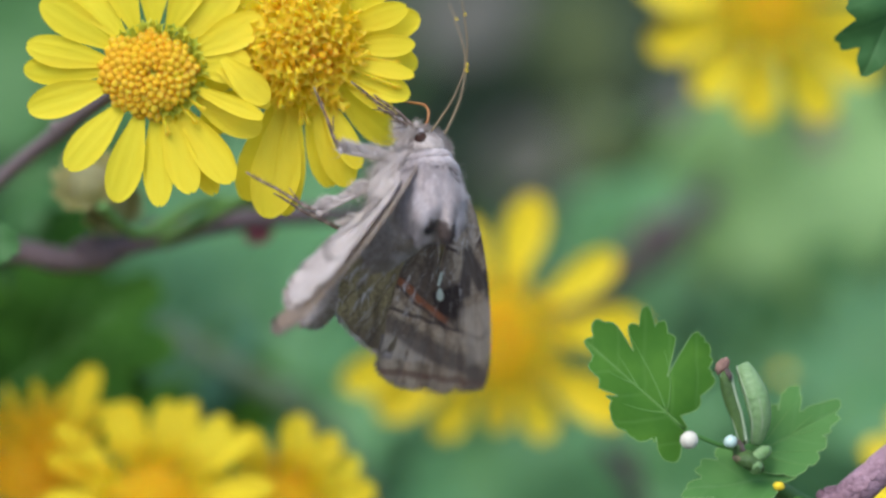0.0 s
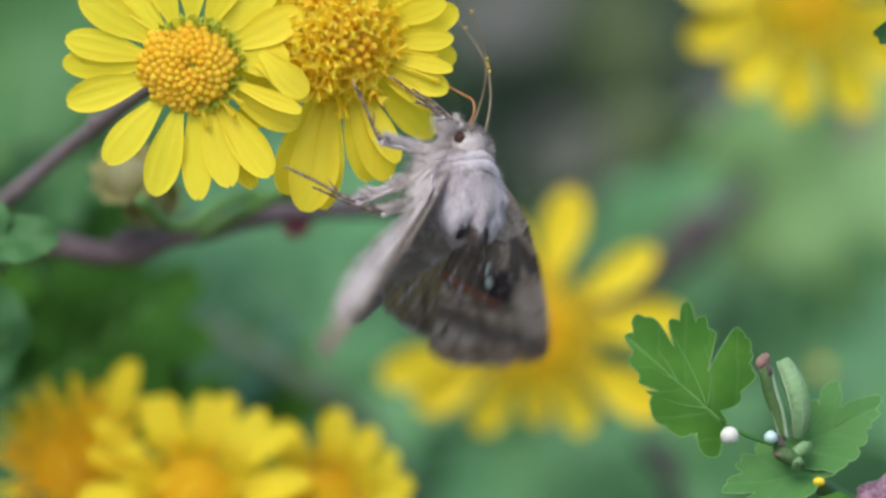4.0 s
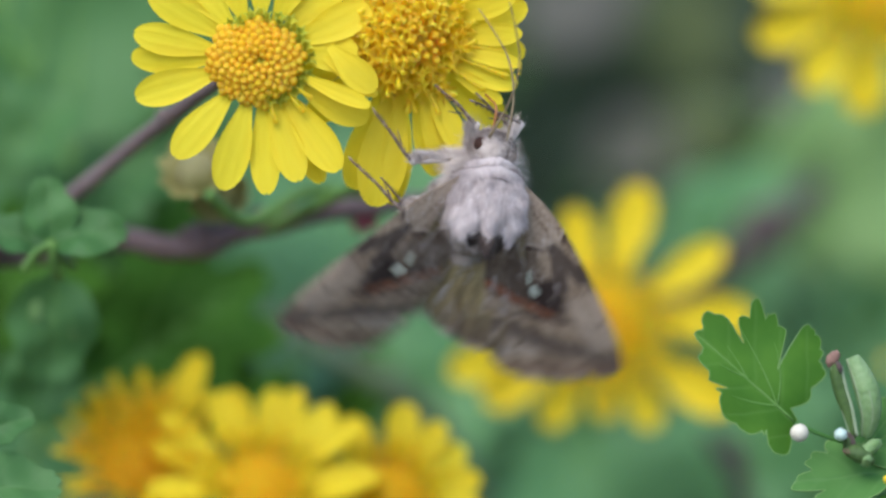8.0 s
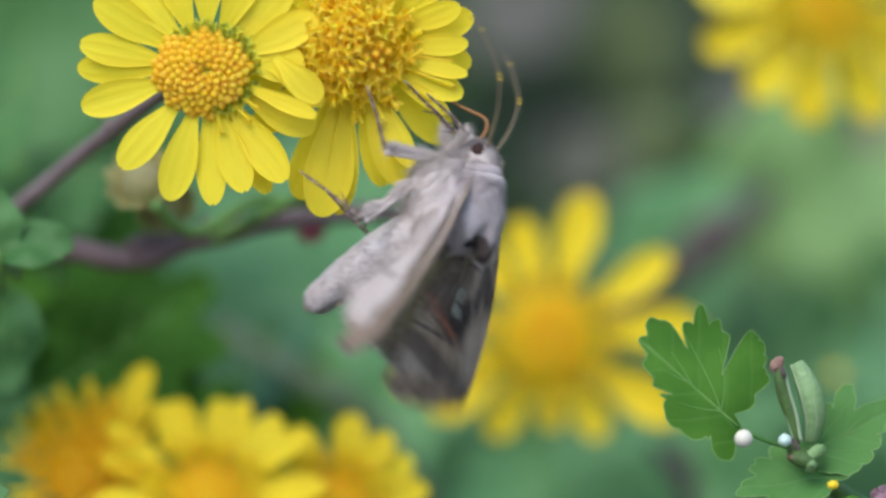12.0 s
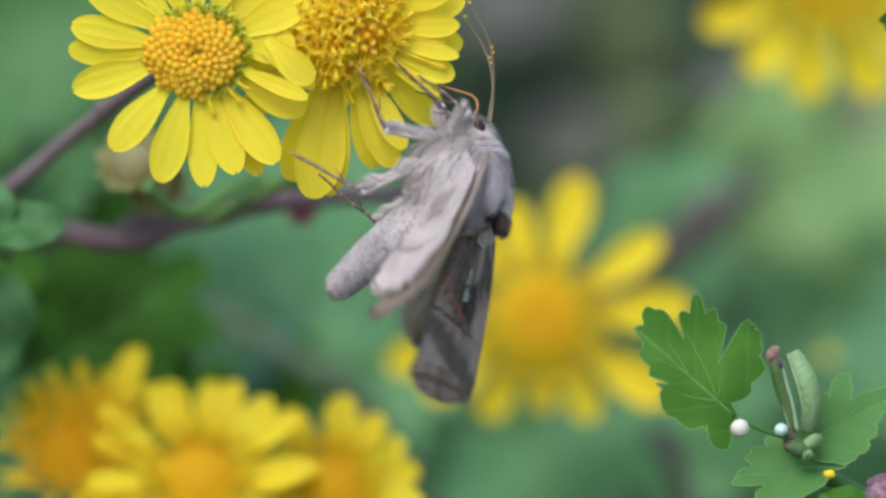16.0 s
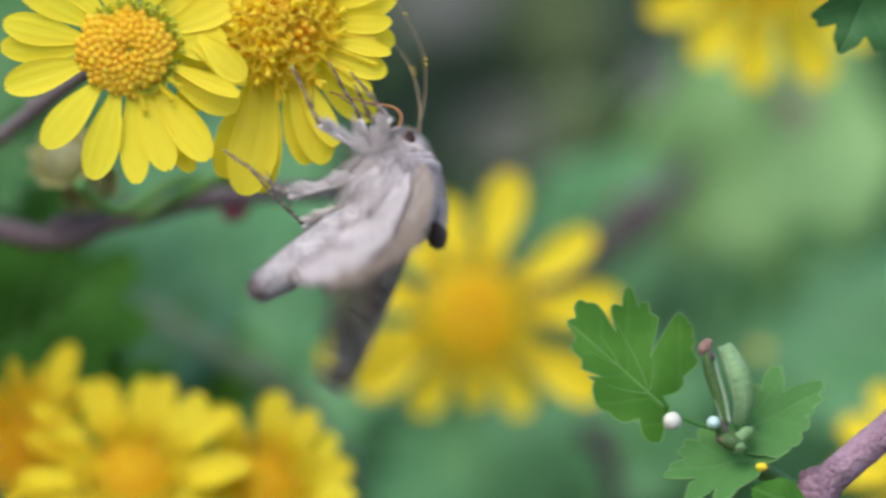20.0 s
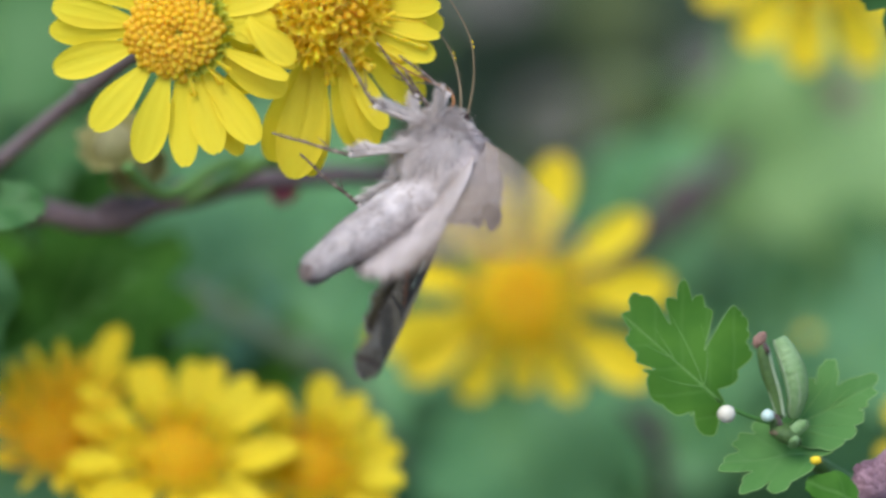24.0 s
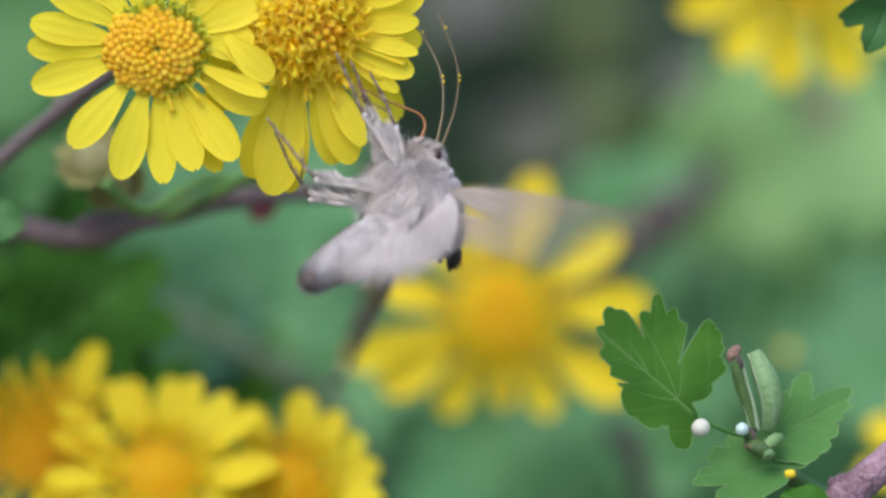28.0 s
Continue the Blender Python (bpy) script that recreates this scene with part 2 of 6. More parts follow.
def wing_upper(name, hind):
    """Upper side of a wing: x runs to the tip, y to the rear edge, in metres."""
    n = Nodes(name)
    sep = n.node("ShaderNodeSeparateXYZ", n.co)
    warp = n.math("MULTIPLY", n.math("SUBTRACT", n.noise(300, 3), 0.5), 0.9)
    x = n.math("ADD", n.math("MULTIPLY", sep.outputs[0], 1000.0), warp)
    y = n.math("ADD", n.math("MULTIPLY", n.math("ABSOLUTE", sep.outputs[1]), 1000.0), warp)

    def slant(k):
        return n.math("ADD", x, n.math("MULTIPLY", y, k))

    fan = n.math("ARCTAN2", n.math("ADD", y, 1.5), n.math("ADD", x, 2.0))
    rays = n.math("ABSOLUTE", n.math("SUBTRACT", n.math("FRACT", n.math("MULTIPLY", fan, 11.0)), 0.5))
    vein = n.ramp(rays, 0.0, 0.10, 1.0, 0.0)
    g = n.math("ADD", n.math("MULTIPLY", n.noise(500, 4, (0.5, 2.5, 1)), 0.7), n.math("MULTIPLY", n.noise(3500, 4), 0.4))
    if hind:
        c = n.mix(n.ramp(g, 0.38, 0.72), (0.125, 0.090, 0.046), (0.40, 0.315, 0.165))
        c = n.mix(n.ramp(x, 2.0, 8.0, 0.65, 0.0), c, (0.44, 0.35, 0.18))
        c = n.mix(n.ramp(x, 7.5, 10.5, 0, 0.75), c, (0.115, 0.082, 0.060))
        c = n.mix(n.math("MULTIPLY", vein, 0.45), c, (0.07, 0.052, 0.038))
    else:
        c = n.mix(n.ramp(g, 0.36, 0.74), (0.175, 0.118, 0.078), (0.50, 0.38, 0.275))
        c = n.mix(n.math("MULTIPLY", n.ramp(slant(0.9), 5.0, 5.9, 0.4, 0.0), n.ramp(g, 0.35, 0.6)), c, (0.50, 0.40, 0.33))
        mid = n.math("MULTIPLY", n.ramp(slant(1.1), 5.5, 6.0), n.ramp(slant(1.65), 13.3, 13.8, 1.0, 0.0))
        mid = n.math("MULTIPLY", mid, n.ramp(y, 0.9, 1.9))
        c = n.mix(n.math("MULTIPLY", mid, n.ramp(g, 0.3, 0.75, 1.0, 0.7)), c, (0.080, 0.055, 0.042))
        dark = n.math("MULTIPLY", n.band(x, 8.2, 1.1, 0.8), n.band(y, 2.0, 0.85, 0.6))
        c = n.mix(n.math("MULTIPLY", dark, 0.95), c, (0.030, 0.019, 0.016))
        streak = n.math("MULTIPLY", n.band(x, 6.3, 1.5, 0.8), n.band(n.math("SUBTRACT", y, n.math("MULTIPLY", x, 0.22)), -1.05, 0.35, 0.35))
        c = n.mix(n.math("MULTIPLY", streak, 0.85), c, (0.055, 0.040, 0.036))
        ante = n.math("MULTIPLY", n.band(slant(1.1), 5.65, 0.14, 0.22), n.ramp(y, 0.5, 1.1))
        c = n.mix(n.math("MULTIPLY", ante, 0.95), c, (0.045, 0.022, 0.016))
        ante_pale = n.math("MULTIPLY", n.band(slant(1.1), 5.2, 0.08, 0.2), n.ramp(y, 0.5, 1.1))
        c = n.mix(n.math("MULTIPLY", ante_pale, 0.7), c, (0.58, 0.47, 0.40))
        rust = n.math("MULTIPLY", n.band(slant(1.65), 13.65, 0.30, 0.30), n.ramp(y, 2.1, 2.9))
        c = n.mix(n.math("MULTIPLY", rust, 0.95), c, (0.27, 0.095, 0.045))
        rust_edge = n.math("MULTIPLY", n.band(slant(1.65), 14.35, 0.10, 0.22), n.ramp(y, 1.9, 2.9))
        c = n.mix(n.math("MULTIPLY", rust_edge, 0.8), c, (0.06, 0.032, 0.025))
        post = n.band(slant(0.83), 12.05, 0.06, 0.20)
        c = n.mix(n.math("MULTIPLY", post, 0.85), c, (0.055, 0.036, 0.030))
        glow = n.math("MULTIPLY", n.band(x, 10.3, 0.9, 0.9), n.band(y, 0.0, 1.0, 0.8))
        c = n.mix(n.math("MULTIPLY", glow, 0.65), c, (0.47, 0.365, 0.285))
        tail = n.math("MULTIPLY", n.band(slant(0.55), 13.5, 0.75, 0.5), n.ramp(y, 3.6, 4.6))
        c = n.mix(n.math("MULTIPLY", tail, 0.8), c, (0.46, 0.37, 0.30))
        wedge = n.math("MULTIPLY", n.ramp(slant(0.83), 12.4, 13.0), n.band(n.math("SUBTRACT", y, n.math("MULTIPLY", n.math("SUBTRACT", 15.0, x), 0.9)), 0.2, 0.6, 0.7))
        c = n.mix(n.math("MULTIPLY", wedge, 0.75), c, (0.085, 0.062, 0.052))
        light = n.math("MULTIPLY", n.band(x, 12.6, 0.7, 0.7), n.band(y, 0.6, 0.5, 0.6))
        c = n.mix(n.math("MULTIPLY", light, 0.45), c, (0.46, 0.37, 0.30))
        end = n.band(slant(0.55), 15.7, 0.10, 0.35)
        c = n.mix(n.math("MULTIPLY", end, 0.75), c, (0.15, 0.075, 0.050))
        c = n.mix(n.math("MULTIPLY", vein, 0.28), c, (0.12, 0.09, 0.075))
    h = n.math("ADD", n.noise(2500, 5, (0.4, 3, 1)), n.math("MULTIPLY", vein, 0.6))
    return n.done(c, 0.65, h, 0.00022, 0.03, 0.12, 0.12)


def wing_under(name, a, b, dashes):
    n = Nodes(name)
    sep = n.node("ShaderNodeSeparateXYZ", n.co)
    x = n.math("MULTIPLY", sep.outputs[0], 1000.0)
    y = n.math("MULTIPLY", n.math("ABSOLUTE", sep.outputs[1]), 1000.0)
    g = n.math("ADD", n.math("MULTIPLY", n.noise(700, 4, (0.5, 3, 1)), 0.7), n.math("MULTIPLY", n.noise(4000, 4), 0.4))
    g = n.math("ADD", g, n.ramp(x, 6.0, 14.0, -0.1, 0.30))
    c = n.mix(n.ramp(g, 0.35, 0.9), a, b)
    fan = n.math("ARCTAN2", n.math("ADD", y, 1.5), n.math("ADD", x, 2.0))
    rays = n.math("ABSOLUTE", n.math("SUBTRACT", n.math("FRACT", n.math("MULTIPLY", fan, 11.0)), 0.5))
    vein = n.ramp(rays, 0.0, 0.12, 1.0, 0.0)
    far = n.math("SQRT", n.math("ADD", n.math("MULTIPLY", x, x), n.math("MULTIPLY", y, y)))
    line = n.math("MULTIPLY", n.band(far, dashes, 0.14, 0.3), n.ramp(rays, 0.15, 0.30, 1.0, 0.25))
    c = n.mix(n.math("MULTIPLY", line, 0.75), c, (0.12, 0.085, 0.07))
    h = n.math("ADD", n.noise(2500, 5, (0.4, 3, 1)), vein)
    return n.done(c, 0.65, h, 0.0003, 0.1, 0.2, 0.1)


def mottled(name, a, b, flecks, scale=1300, low=0.50, island=0.4):
    """Pale scales with dark flecks, browner along the back (z)."""
    n = Nodes(name)
    z = n.math("MULTIPLY", n.node("ShaderNodeSeparateXYZ", n.co).outputs[2], 1000.0)
    f = n.math("ADD", n.noise(scale, 3), n.math("MULTIPLY", n.ramp(z, -0.4, 1.6), 0.17))
    f = n.math("ADD", f, n.math("MULTIPLY", n.math("SUBTRACT", n.island(), 0.5), island * 0.5))
    c = n.mix(n.ramp(n.noise(420, 3), 0.35, 0.65), a, b)
    c = n.mix(n.ramp(f, low, low + 0.16, 0.0, 0.6), c, flecks)
    c = n.mix(n.ramp(z, 0.5, 1.7, 0.0, 0.8), c, (0.25, 0.195, 0.145))
    return n.done(c, 0.75, n.noise(3500, 4), 0.00012, 0, 0.3, 0.3)


def banded(name, a, b, rate):
    """Rings of two colours along x."""
    n = Nodes(name)
    x = n.node("ShaderNodeSeparateXYZ", n.co).outputs[0]
    w = n.math("FRACT", n.math("MULTIPLY", x, rate))
    w = n.math("ADD", n.math("ABSOLUTE", n.math("SUBTRACT", w, 0.5)), n.math("MULTIPLY", n.math("SUBTRACT", n.noise(1500, 3), 0.5), 0.25))
    return n.done(n.mix(n.ramp(w, 0.30, 0.42), b, a), 0.6, n.noise(3000, 3), 0.0001)


FORE_TOP, HIND_TOP = wing_upper("patterned_forewing", False), wing_upper("brown_hindwing", True)
FORE_LOW = wing_under("forewing_underside", (0.35, 0.27, 0.21), (0.20, 0.14, 0.10), 9.0)
HIND_LOW = wing_under("hindwing_underside", (0.65, 0.57, 0.545), (0.44, 0.37, 0.335), 7.2)
BELLY = mottled("scaly_abdomen", (0.59, 0.525, 0.50), (0.46, 0.395, 0.37), (0.24, 0.18, 0.145), 2200)
BELLY_FUR = mottled("abdomen_down", (0.63, 0.565, 0.55), (0.50, 0.435, 0.41), (0.25, 0.19, 0.165), 2000, 0.52, 0.5)
LEG = banded("ringed_leg", (0.25, 0.185, 0.15), (0.12, 0.078, 0.060), 900.0)


# ---- mesh helpers (all shapes are drawn in millimetres) ----
def solid(name, verts, faces, mats, smooth=True, slots=None):
    me = bpy.data.meshes.new(name)
    me.from_pydata([(a * MM, b * MM, c * MM) for a, b, c in verts], [], faces)
    for m in mats if isinstance(mats, (list, tuple)) else [mats]:
        me.materials.append(m)
    if smooth:
        me.polygons.foreach_set("use_smooth", [True] * len(me.polygons))
    if slots:
        me.polygons.foreach_set("material_index", slots)
    me.update()
    return me


def part(name, me, parent, m=None, label="", kind=""):
    ob = new(name, me)
    ob.parent = parent
    if m is not None:
        ob.matrix_basis = m
    return tagged(ob, label, "", "", kind)


def thing(name, m, label, category, group="", me=None):
    ob = new(name, me)
    ob.matrix_basis = m
    return tagged(ob, label, category, group)


def mm(x, y, z, rx=0, ry=0, rz=0):
    return pose(x * MM, y * MM, z * MM, rx, ry, rz)


def frame_of(x, y, z, p):
    """Pose with these axes at p (metres)."""
    m = Matrix((x, y, z)).transposed().to_4x4()
    m.translation = p
    return m


def facing(u, v, w, toward, spin=0.0):
    """Pose at (u, v, w) whose z axis points along toward (right, up, away) and whose x axis starts near the right."""
    z = Vector((toward[0], toward[2], toward[1])).normalized()
    x = Vector((1, 0, 0))
    x = (x - z * x.dot(z)).normalized()
    y = z.cross(x)
    m = frame_of(x, y, z, (0, 0, 0))
    m = BASE.to_3x3().to_4x4() @ m @ pose(0, 0, 0, 0, 0, spin)
    m.translation = at(u, v, w)
    return m


def tube(points, radii, sides=10, caps=True):
    """Vertices and faces of a tube through points."""
    pts = [Vector(p) for p in points]
    verts, faces = [], []
    side = None
    for i, p in enumerate(pts):
        d = (pts[min(i + 1, len(pts) - 1)] - pts[max(i - 1, 0)]).normalized()
        if side is None:
            side = d.orthogonal().normalized()
        side = (side - d * side.dot(d)).normalized()
        up = d.cross(side)
        r = radii[i] if isinstance(radii, (list, tuple)) else radii
        for k in range(sides):
            a = 2 * math.pi * k / sides
            verts.append(tuple(p + side * (r * math.cos(a)) + up * (r * math.sin(a))))
    for i in range(len(pts) - 1):
        for k in range(sides):
            a, b = i * sides + k, i * sides + (k + 1) % sides
            faces.append((a, b, b + sides, a + sides))
    if caps:
        faces.append(tuple(range(sides - 1, -1, -1)))
        faces.append(tuple(range(len(verts) - sides, len(verts))))
    return verts, faces


def spline(ctrl, n):
    """n + 1 points of a smooth curve through ctrl."""
    c = [Vector(p) for p in ctrl]
    out = []
    for i in range(n + 1):
        s = i / n * (len(c) - 1)
        k = min(int(s), len(c) - 2)
        f = s - k
        p0, p1, p2, p3 = c[max(k - 1, 0)], c[k], c[k + 1], c[min(k + 2, len(c) - 1)]
        out.append(0.5 * ((2 * p1) + (p2 - p0) * f + (2 * p0 - 5 * p1 + 4 * p2 - p3) * f * f + (3 * p1 - p0 - 3 * p2 + p3) * f ** 3))
    return out


def egg(rx, ry, rz, rings=12, sides=16, bump=0.0, seed=0):
    """An egg-shaped body along x, a little uneven."""
    verts, faces = [], []
    for i in range(rings + 1):
        a = math.pi * i / rings
        for k in range(sides):
            b = 2 * math.pi * k / sides
            p = Vector((math.cos(a), math.sin(a) * math.cos(b), math.sin(a) * math.sin(b)))
            q = 1 + bump * noise.noise(p * 2.5 + Vector((seed, 0, 0)))
            verts.append((p.x * rx * q, p.y * ry * q, p.z * rz * q))
    for i in range(rings):
        for k in range(sides):
            a, b = i * sides + k, i * sides + (k + 1) % sides
            faces.append((a, b, b + sides, a + sides))
    return verts, faces


def join(*shapes):
    verts, faces = [], []
    for v, f in shapes:
        o = len(verts)
        verts += v
        faces += [tuple(i + o for i in q) for q in f]
    return verts, faces


def moved(shape, m):
    """The shape moved by a pose given in millimetres."""
    return [tuple(m @ Vector(p)) for p in shape[0]], shape[1]


def put_mm(x, y, z, rx=0, ry=0, rz=0, s=1.0):
    return pose(x, y, z, rx, ry, rz) @ Matrix.Scale(s, 4)


def thicken(verts, faces, rim, depth, closed=True):
    """Give a sheet an underside at depth and a hem along rim with edges of its own, so that its face shades evenly to the edge."""
    n = len(verts)
    verts = verts + [(x, y, z - depth) for x, y, z in verts]
    faces = faces + [tuple(i + n for i in reversed(f)) for f in faces]
    o, m = len(verts), len(rim)
    verts = verts + [verts[i] for i in rim] + [verts[i + n] for i in rim]
    for k in range(m if closed else m - 1):
        a, b = o + k, o + (k + 1) % m
        faces.append((b, a, a + m, b + m))
    return verts, faces


# ---- daisies ----
def petal_shape(length, width, droop=0.0, cup=0.25, notch=0.0, twist=0.0, seed=0, nu=10, nv=6):
    """A ray floret along +y from its base at the origin, front upward."""
    rnd = random.Random(seed)
    verts, faces = [], []
    ph = rnd.uniform(0, 6)
    for i in range(nu + 1):
        s = 1 - (1 - i / nu) ** 1.7
        half = width / 2 * (0.26 + 0.74 * math.sin(min(s * 1.45, 1.0) * math.pi / 2) ** 1.35)
        if s > 0.62:
            half *= math.sqrt(max(0.0, 1 - ((s - 0.62) / 0.382) ** 2.1))
        for j in range(nv + 1):
            t = j / nv * 2 - 1
            y = s * length * (1 - notch * (1 - abs(t)) * s ** 8)
            x = t * half
            z = -droop * length * s * s + cup * half * t * t - 0.022 * width * math.cos(t * math.pi * 3) * math.sin(s * 2.9)
            z += twist * x * s + 0.03 * length * math.sin(3 * s + ph)
            verts.append((x, y, z))
    for i in range(nu):
        for j in range(nv):
            a = i * (nv + 1) + j
            faces.append((a, a + 1, a + nv + 2, a + nv + 1))
    rim = [j for j in range(nv + 1)] + [i * (nv + 1) + nv for i in range(1, nu + 1)]
    rim += [nu * (nv + 1) + j for j in range(nv - 1, -1, -1)] + [i * (nv + 1) for i in range(nu - 1, 0, -1)]
    return thicken(verts, faces, rim, 0.07)


def floret_bud(r=0.36):
    v, f = egg(r * 1.35, r, r, 6, 8)
    return [(y, z, x + r * 0.5) for x, y, z in v], f


def floret_open(h=1.0, r=0.26):
    """A tube that opens into five pointed lobes, with a little column in it."""
    v, f = tube([(0, 0, 0), (0, 0, h * 0.55), (0, 0, h * 0.9)], [r * 0.5, r * 0.6, r], 10, False)
    for k in range(5):
        a = 2 * math.pi * k / 5
        b = 0.32
        o = len(v)
        z = h * 0.9
        v += [(r * math.cos(a - b), r * math.sin(a - b), z), (r * math.cos(a + b), r * math.sin(a + b), z),
              (r * 1.75 * math.cos(a), r * 1.75 * math.sin(a), z + 0.10)]
        f.append((o, o + 1, o + 2))
    if h > 0.8:
        c = tube([(0, 0, h * 0.3), (0.02, 0, h * 1.15), (0.05, 0.02, h * 1.4)], [0.07, 0.08, 0.11], 6)
        return join((v, f), c)
    return v, f


def dome(r, h, rings=6, sides=20):
    verts, faces = [(0, 0, h)], []
    for i in range(1, rings + 1):
        a = i / rings
        for k in range(sides):
            b = 2 * math.pi * k / sides
            verts.append((r * a * math.cos(b), r * a * math.sin(b), h * (1 - a * a)))
    for k in range(sides):
        faces.append((0, 1 + k, 1 + (k + 1) % sides))
    for i in range(rings - 1):
        for k in range(sides):
            a, b = 1 + i * sides + k, 1 + i * sides + (k + 1) % sides
            faces.append((a, a + sides, b + sides, b))
    return verts, faces


def cup_shape(r, h):
    """The green cup under a flower head, narrowing to the stalk."""
    v, f = tube([(0, 0, 0.1), (0, 0, -0.35 * h), (0, 0, -0.8 * h), (0, 0, -h)], [r, r * 0.95, r * 0.55, r * 0.22], 20)
    return v, f


def spiral(n, r, h, start=0):
    """Seats of florets on a dome: place and tilt, from the middle outward."""
    for i in range(start, n):
        q = math.sqrt((i + 0.5) / n)
        a = i * 2.399963
        yield i, q, a, Vector((r * q * math.cos(a), r * q * math.sin(a), h * (1 - q * q) - 0.35 * math.exp(-((q / 0.2) ** 2))))


def seat(p, q, a, tilt, s=1.0, spin=0.0):
    return Matrix.Translation(p * MM) @ pose(0, 0, 0, 0, 0, math.degrees(a)) @ pose(0, 0, 0, 0, tilt * q, spin) @ Matrix.Scale(s, 4)


BUD_MESH = solid("floret_bud", *floret_bud(), FLORET)
OPEN_MESHES = [solid("floret_open", *floret_open(h, r), OPEN_FLORET) for h, r in ((0.55, 0.36), (0.75, 0.38), (1.0, 0.34))]


def stamen_tube(length):
    """A long stray floret: a thin tube with a swollen orange mouth."""
    p = spline([(0, 0, 0), (0, length * 0.5, 0.25), (0, length * 0.85, 0.2), (0, length, 0.0)], 10)
    return tube(p, [0.09, 0.09, 0.10, 0.11, 0.11, 0.12, 0.13, 0.18, 0.22, 0.20, 0.12], 8)


GREEN_MESH = solid("floret_green", *floret_open(0.6, 0.25), FLORET_GREEN)


def near_daisy(name, m, label, petals, disc_r, disc_h, kind, seed, strays=(), oval=1.0):
    """A flower head whose petals are given as (angle, length, width, rise, droop); kind says how far the florets are open; oval flattens the disc."""
    rnd = random.Random(seed)
    head = thing(name, m, label, "flower", "daisies")
    verts, faces = dome(disc_r * 0.95, disc_h + kind["floor"])
    verts = [(x, y * oval, z - 0.6 * math.exp(-(math.hypot(x, y) / (0.3 * disc_r)) ** 2)) for x, y, z in verts]
    part("receptacle", solid("receptacle", verts, faces, DISC), head)
    part("cup", solid("cup", *cup_shape(disc_r * 0.95, disc_r * 0.9), CUP), head)
    for k, (ang, ln, wd, rise, droop) in enumerate(petals):
        me = solid("petal", *petal_shape(ln, wd, droop, rnd.uniform(0.0, 0.18), rnd.uniform(0.0, 0.03), rnd.uniform(-0.1, 0.1), seed * 50 + k, 14, 8), PETAL)
        r0 = disc_r * 0.84
        pm = pose(0, 0, 0, 0, 0, ang - 90) @ mm(0, r0, rnd.uniform(-0.15, 0.1) + 0.06 * (k % 3), rise, rnd.uniform(-8, 8), 0)
        part("petal", me, head, pm)
    for ang, ln, start, rise in strays:
        pm = pose(0, 0, 0, 0, 0, ang - 90) @ mm(0, start, 0.5, rise, 0, 0)
        part("stray_floret", solid("stray_floret", *stamen_tube(ln), OPEN_FLORET), head, pm, "long orange tube floret")
    for i, q, a, p in spiral(kind["count"], disc_r, disc_h):
        x, y = p.x / disc_r, p.y / disc_r
        size = rnd.uniform(0.9, 1.12) * (0.74 + 0.44 * q)
        tilt = kind["tilt"]
        p.y *= oval
        if kind["bud"](x, y, q):
            p.z += kind["lift"]
            part("floret", BUD_MESH, head, seat(p, q, a, tilt, size * kind["bud_size"]))
        elif kind["green"](x, y, q):
            part("floret", GREEN_MESH, head, seat(p, q, a, tilt, 1.35 if q > 0.5 else 0.7, rnd.uniform(0, 72)))
        else:
            me = OPEN_MESHES[rnd.randrange(3)]
            part("floret", me, head, seat(p, q, a, tilt + rnd.uniform(-12, 12), rnd.uniform(1.4, 1.8), rnd.uniform(0, 72)))
    return head


def far_daisy(m, label, petals, disc_r, seed, ring=None, shaggy=False, core=0.55):
    """A flower head far behind: petals apart, florets in one mesh."""
    rnd = random.Random(seed)
    head = thing("daisy", m, label, "flower", "daisies")
    part("cup", solid("cup", *cup_shape(disc_r * 0.95, disc_r * 0.9), CUP), head)
    stalk = spline([(0, 0, -disc_r * 0.8), (0, -0.5, -9), (0.5, -5, -24), (1, -16, -45)], 12)
    part("stalk", solid("stalk", *tube(stalk, 0.6, 8), STALK), head, None, "green stalk")
    for k, (ang, ln, wd, rise, droop) in enumerate(petals):
        me = solid("petal", *petal_shape(ln, wd, droop, rnd.uniform(0.1, 0.4), 0.03, 0, seed * 50 + k, 8, 4), PETAL_FAR)
        part("petal", me, head, pose(0, 0, 0, 0, 0, ang - 90) @ mm(0, disc_r * 0.85, 0.05 * (k % 3), rise, rnd.uniform(-8, 8), 0))
    shapes, middle = [dome(disc_r * 0.9, disc_r * 0.4)], []
    for i, q, a, p in spiral(110, disc_r, disc_r * 0.45):
        b = floret_bud(0.27 * disc_r / 3.2) if q < 0.62 and not shaggy else floret_open(2.0 + 0.8 * math.sin(i * 2.1) if shaggy else 0.8 + (1.0 + 0.5 * math.sin(i * 1.7) if q > 0.72 else 0), 0.24)
        m4 = Matrix.Translation(p) @ pose(0, 0, 0, 0, 0, math.degrees(a)) @ pose(0, 0, 0, 0, 40 * q, 0)
        (middle if q < core else shapes).append(moved(b, m4))
    part("disc", solid("disc", *join(*shapes), ring or FLORET_RIM), head, None, "yellow ring of open florets", "stuff")
    part("disc_middle", solid("disc_middle", *join(*middle), FLORET_FAR), head, None, "orange middle of closed florets", "stuff")
    return head


def ring_of(n, ln, wd, rise=8, droop=0.1, start=0.0, seed=1, jit=6):
    rnd = random.Random(seed)
    return [(start + 360 * k / n + rnd.uniform(-jit, jit), ln * rnd.uniform(0.9, 1.08), wd * rnd.uniform(0.85, 1.1),
             rise + rnd.uniform(-8, 8), droop + rnd.uniform(-0.05, 0.1)) for k in range(n)]


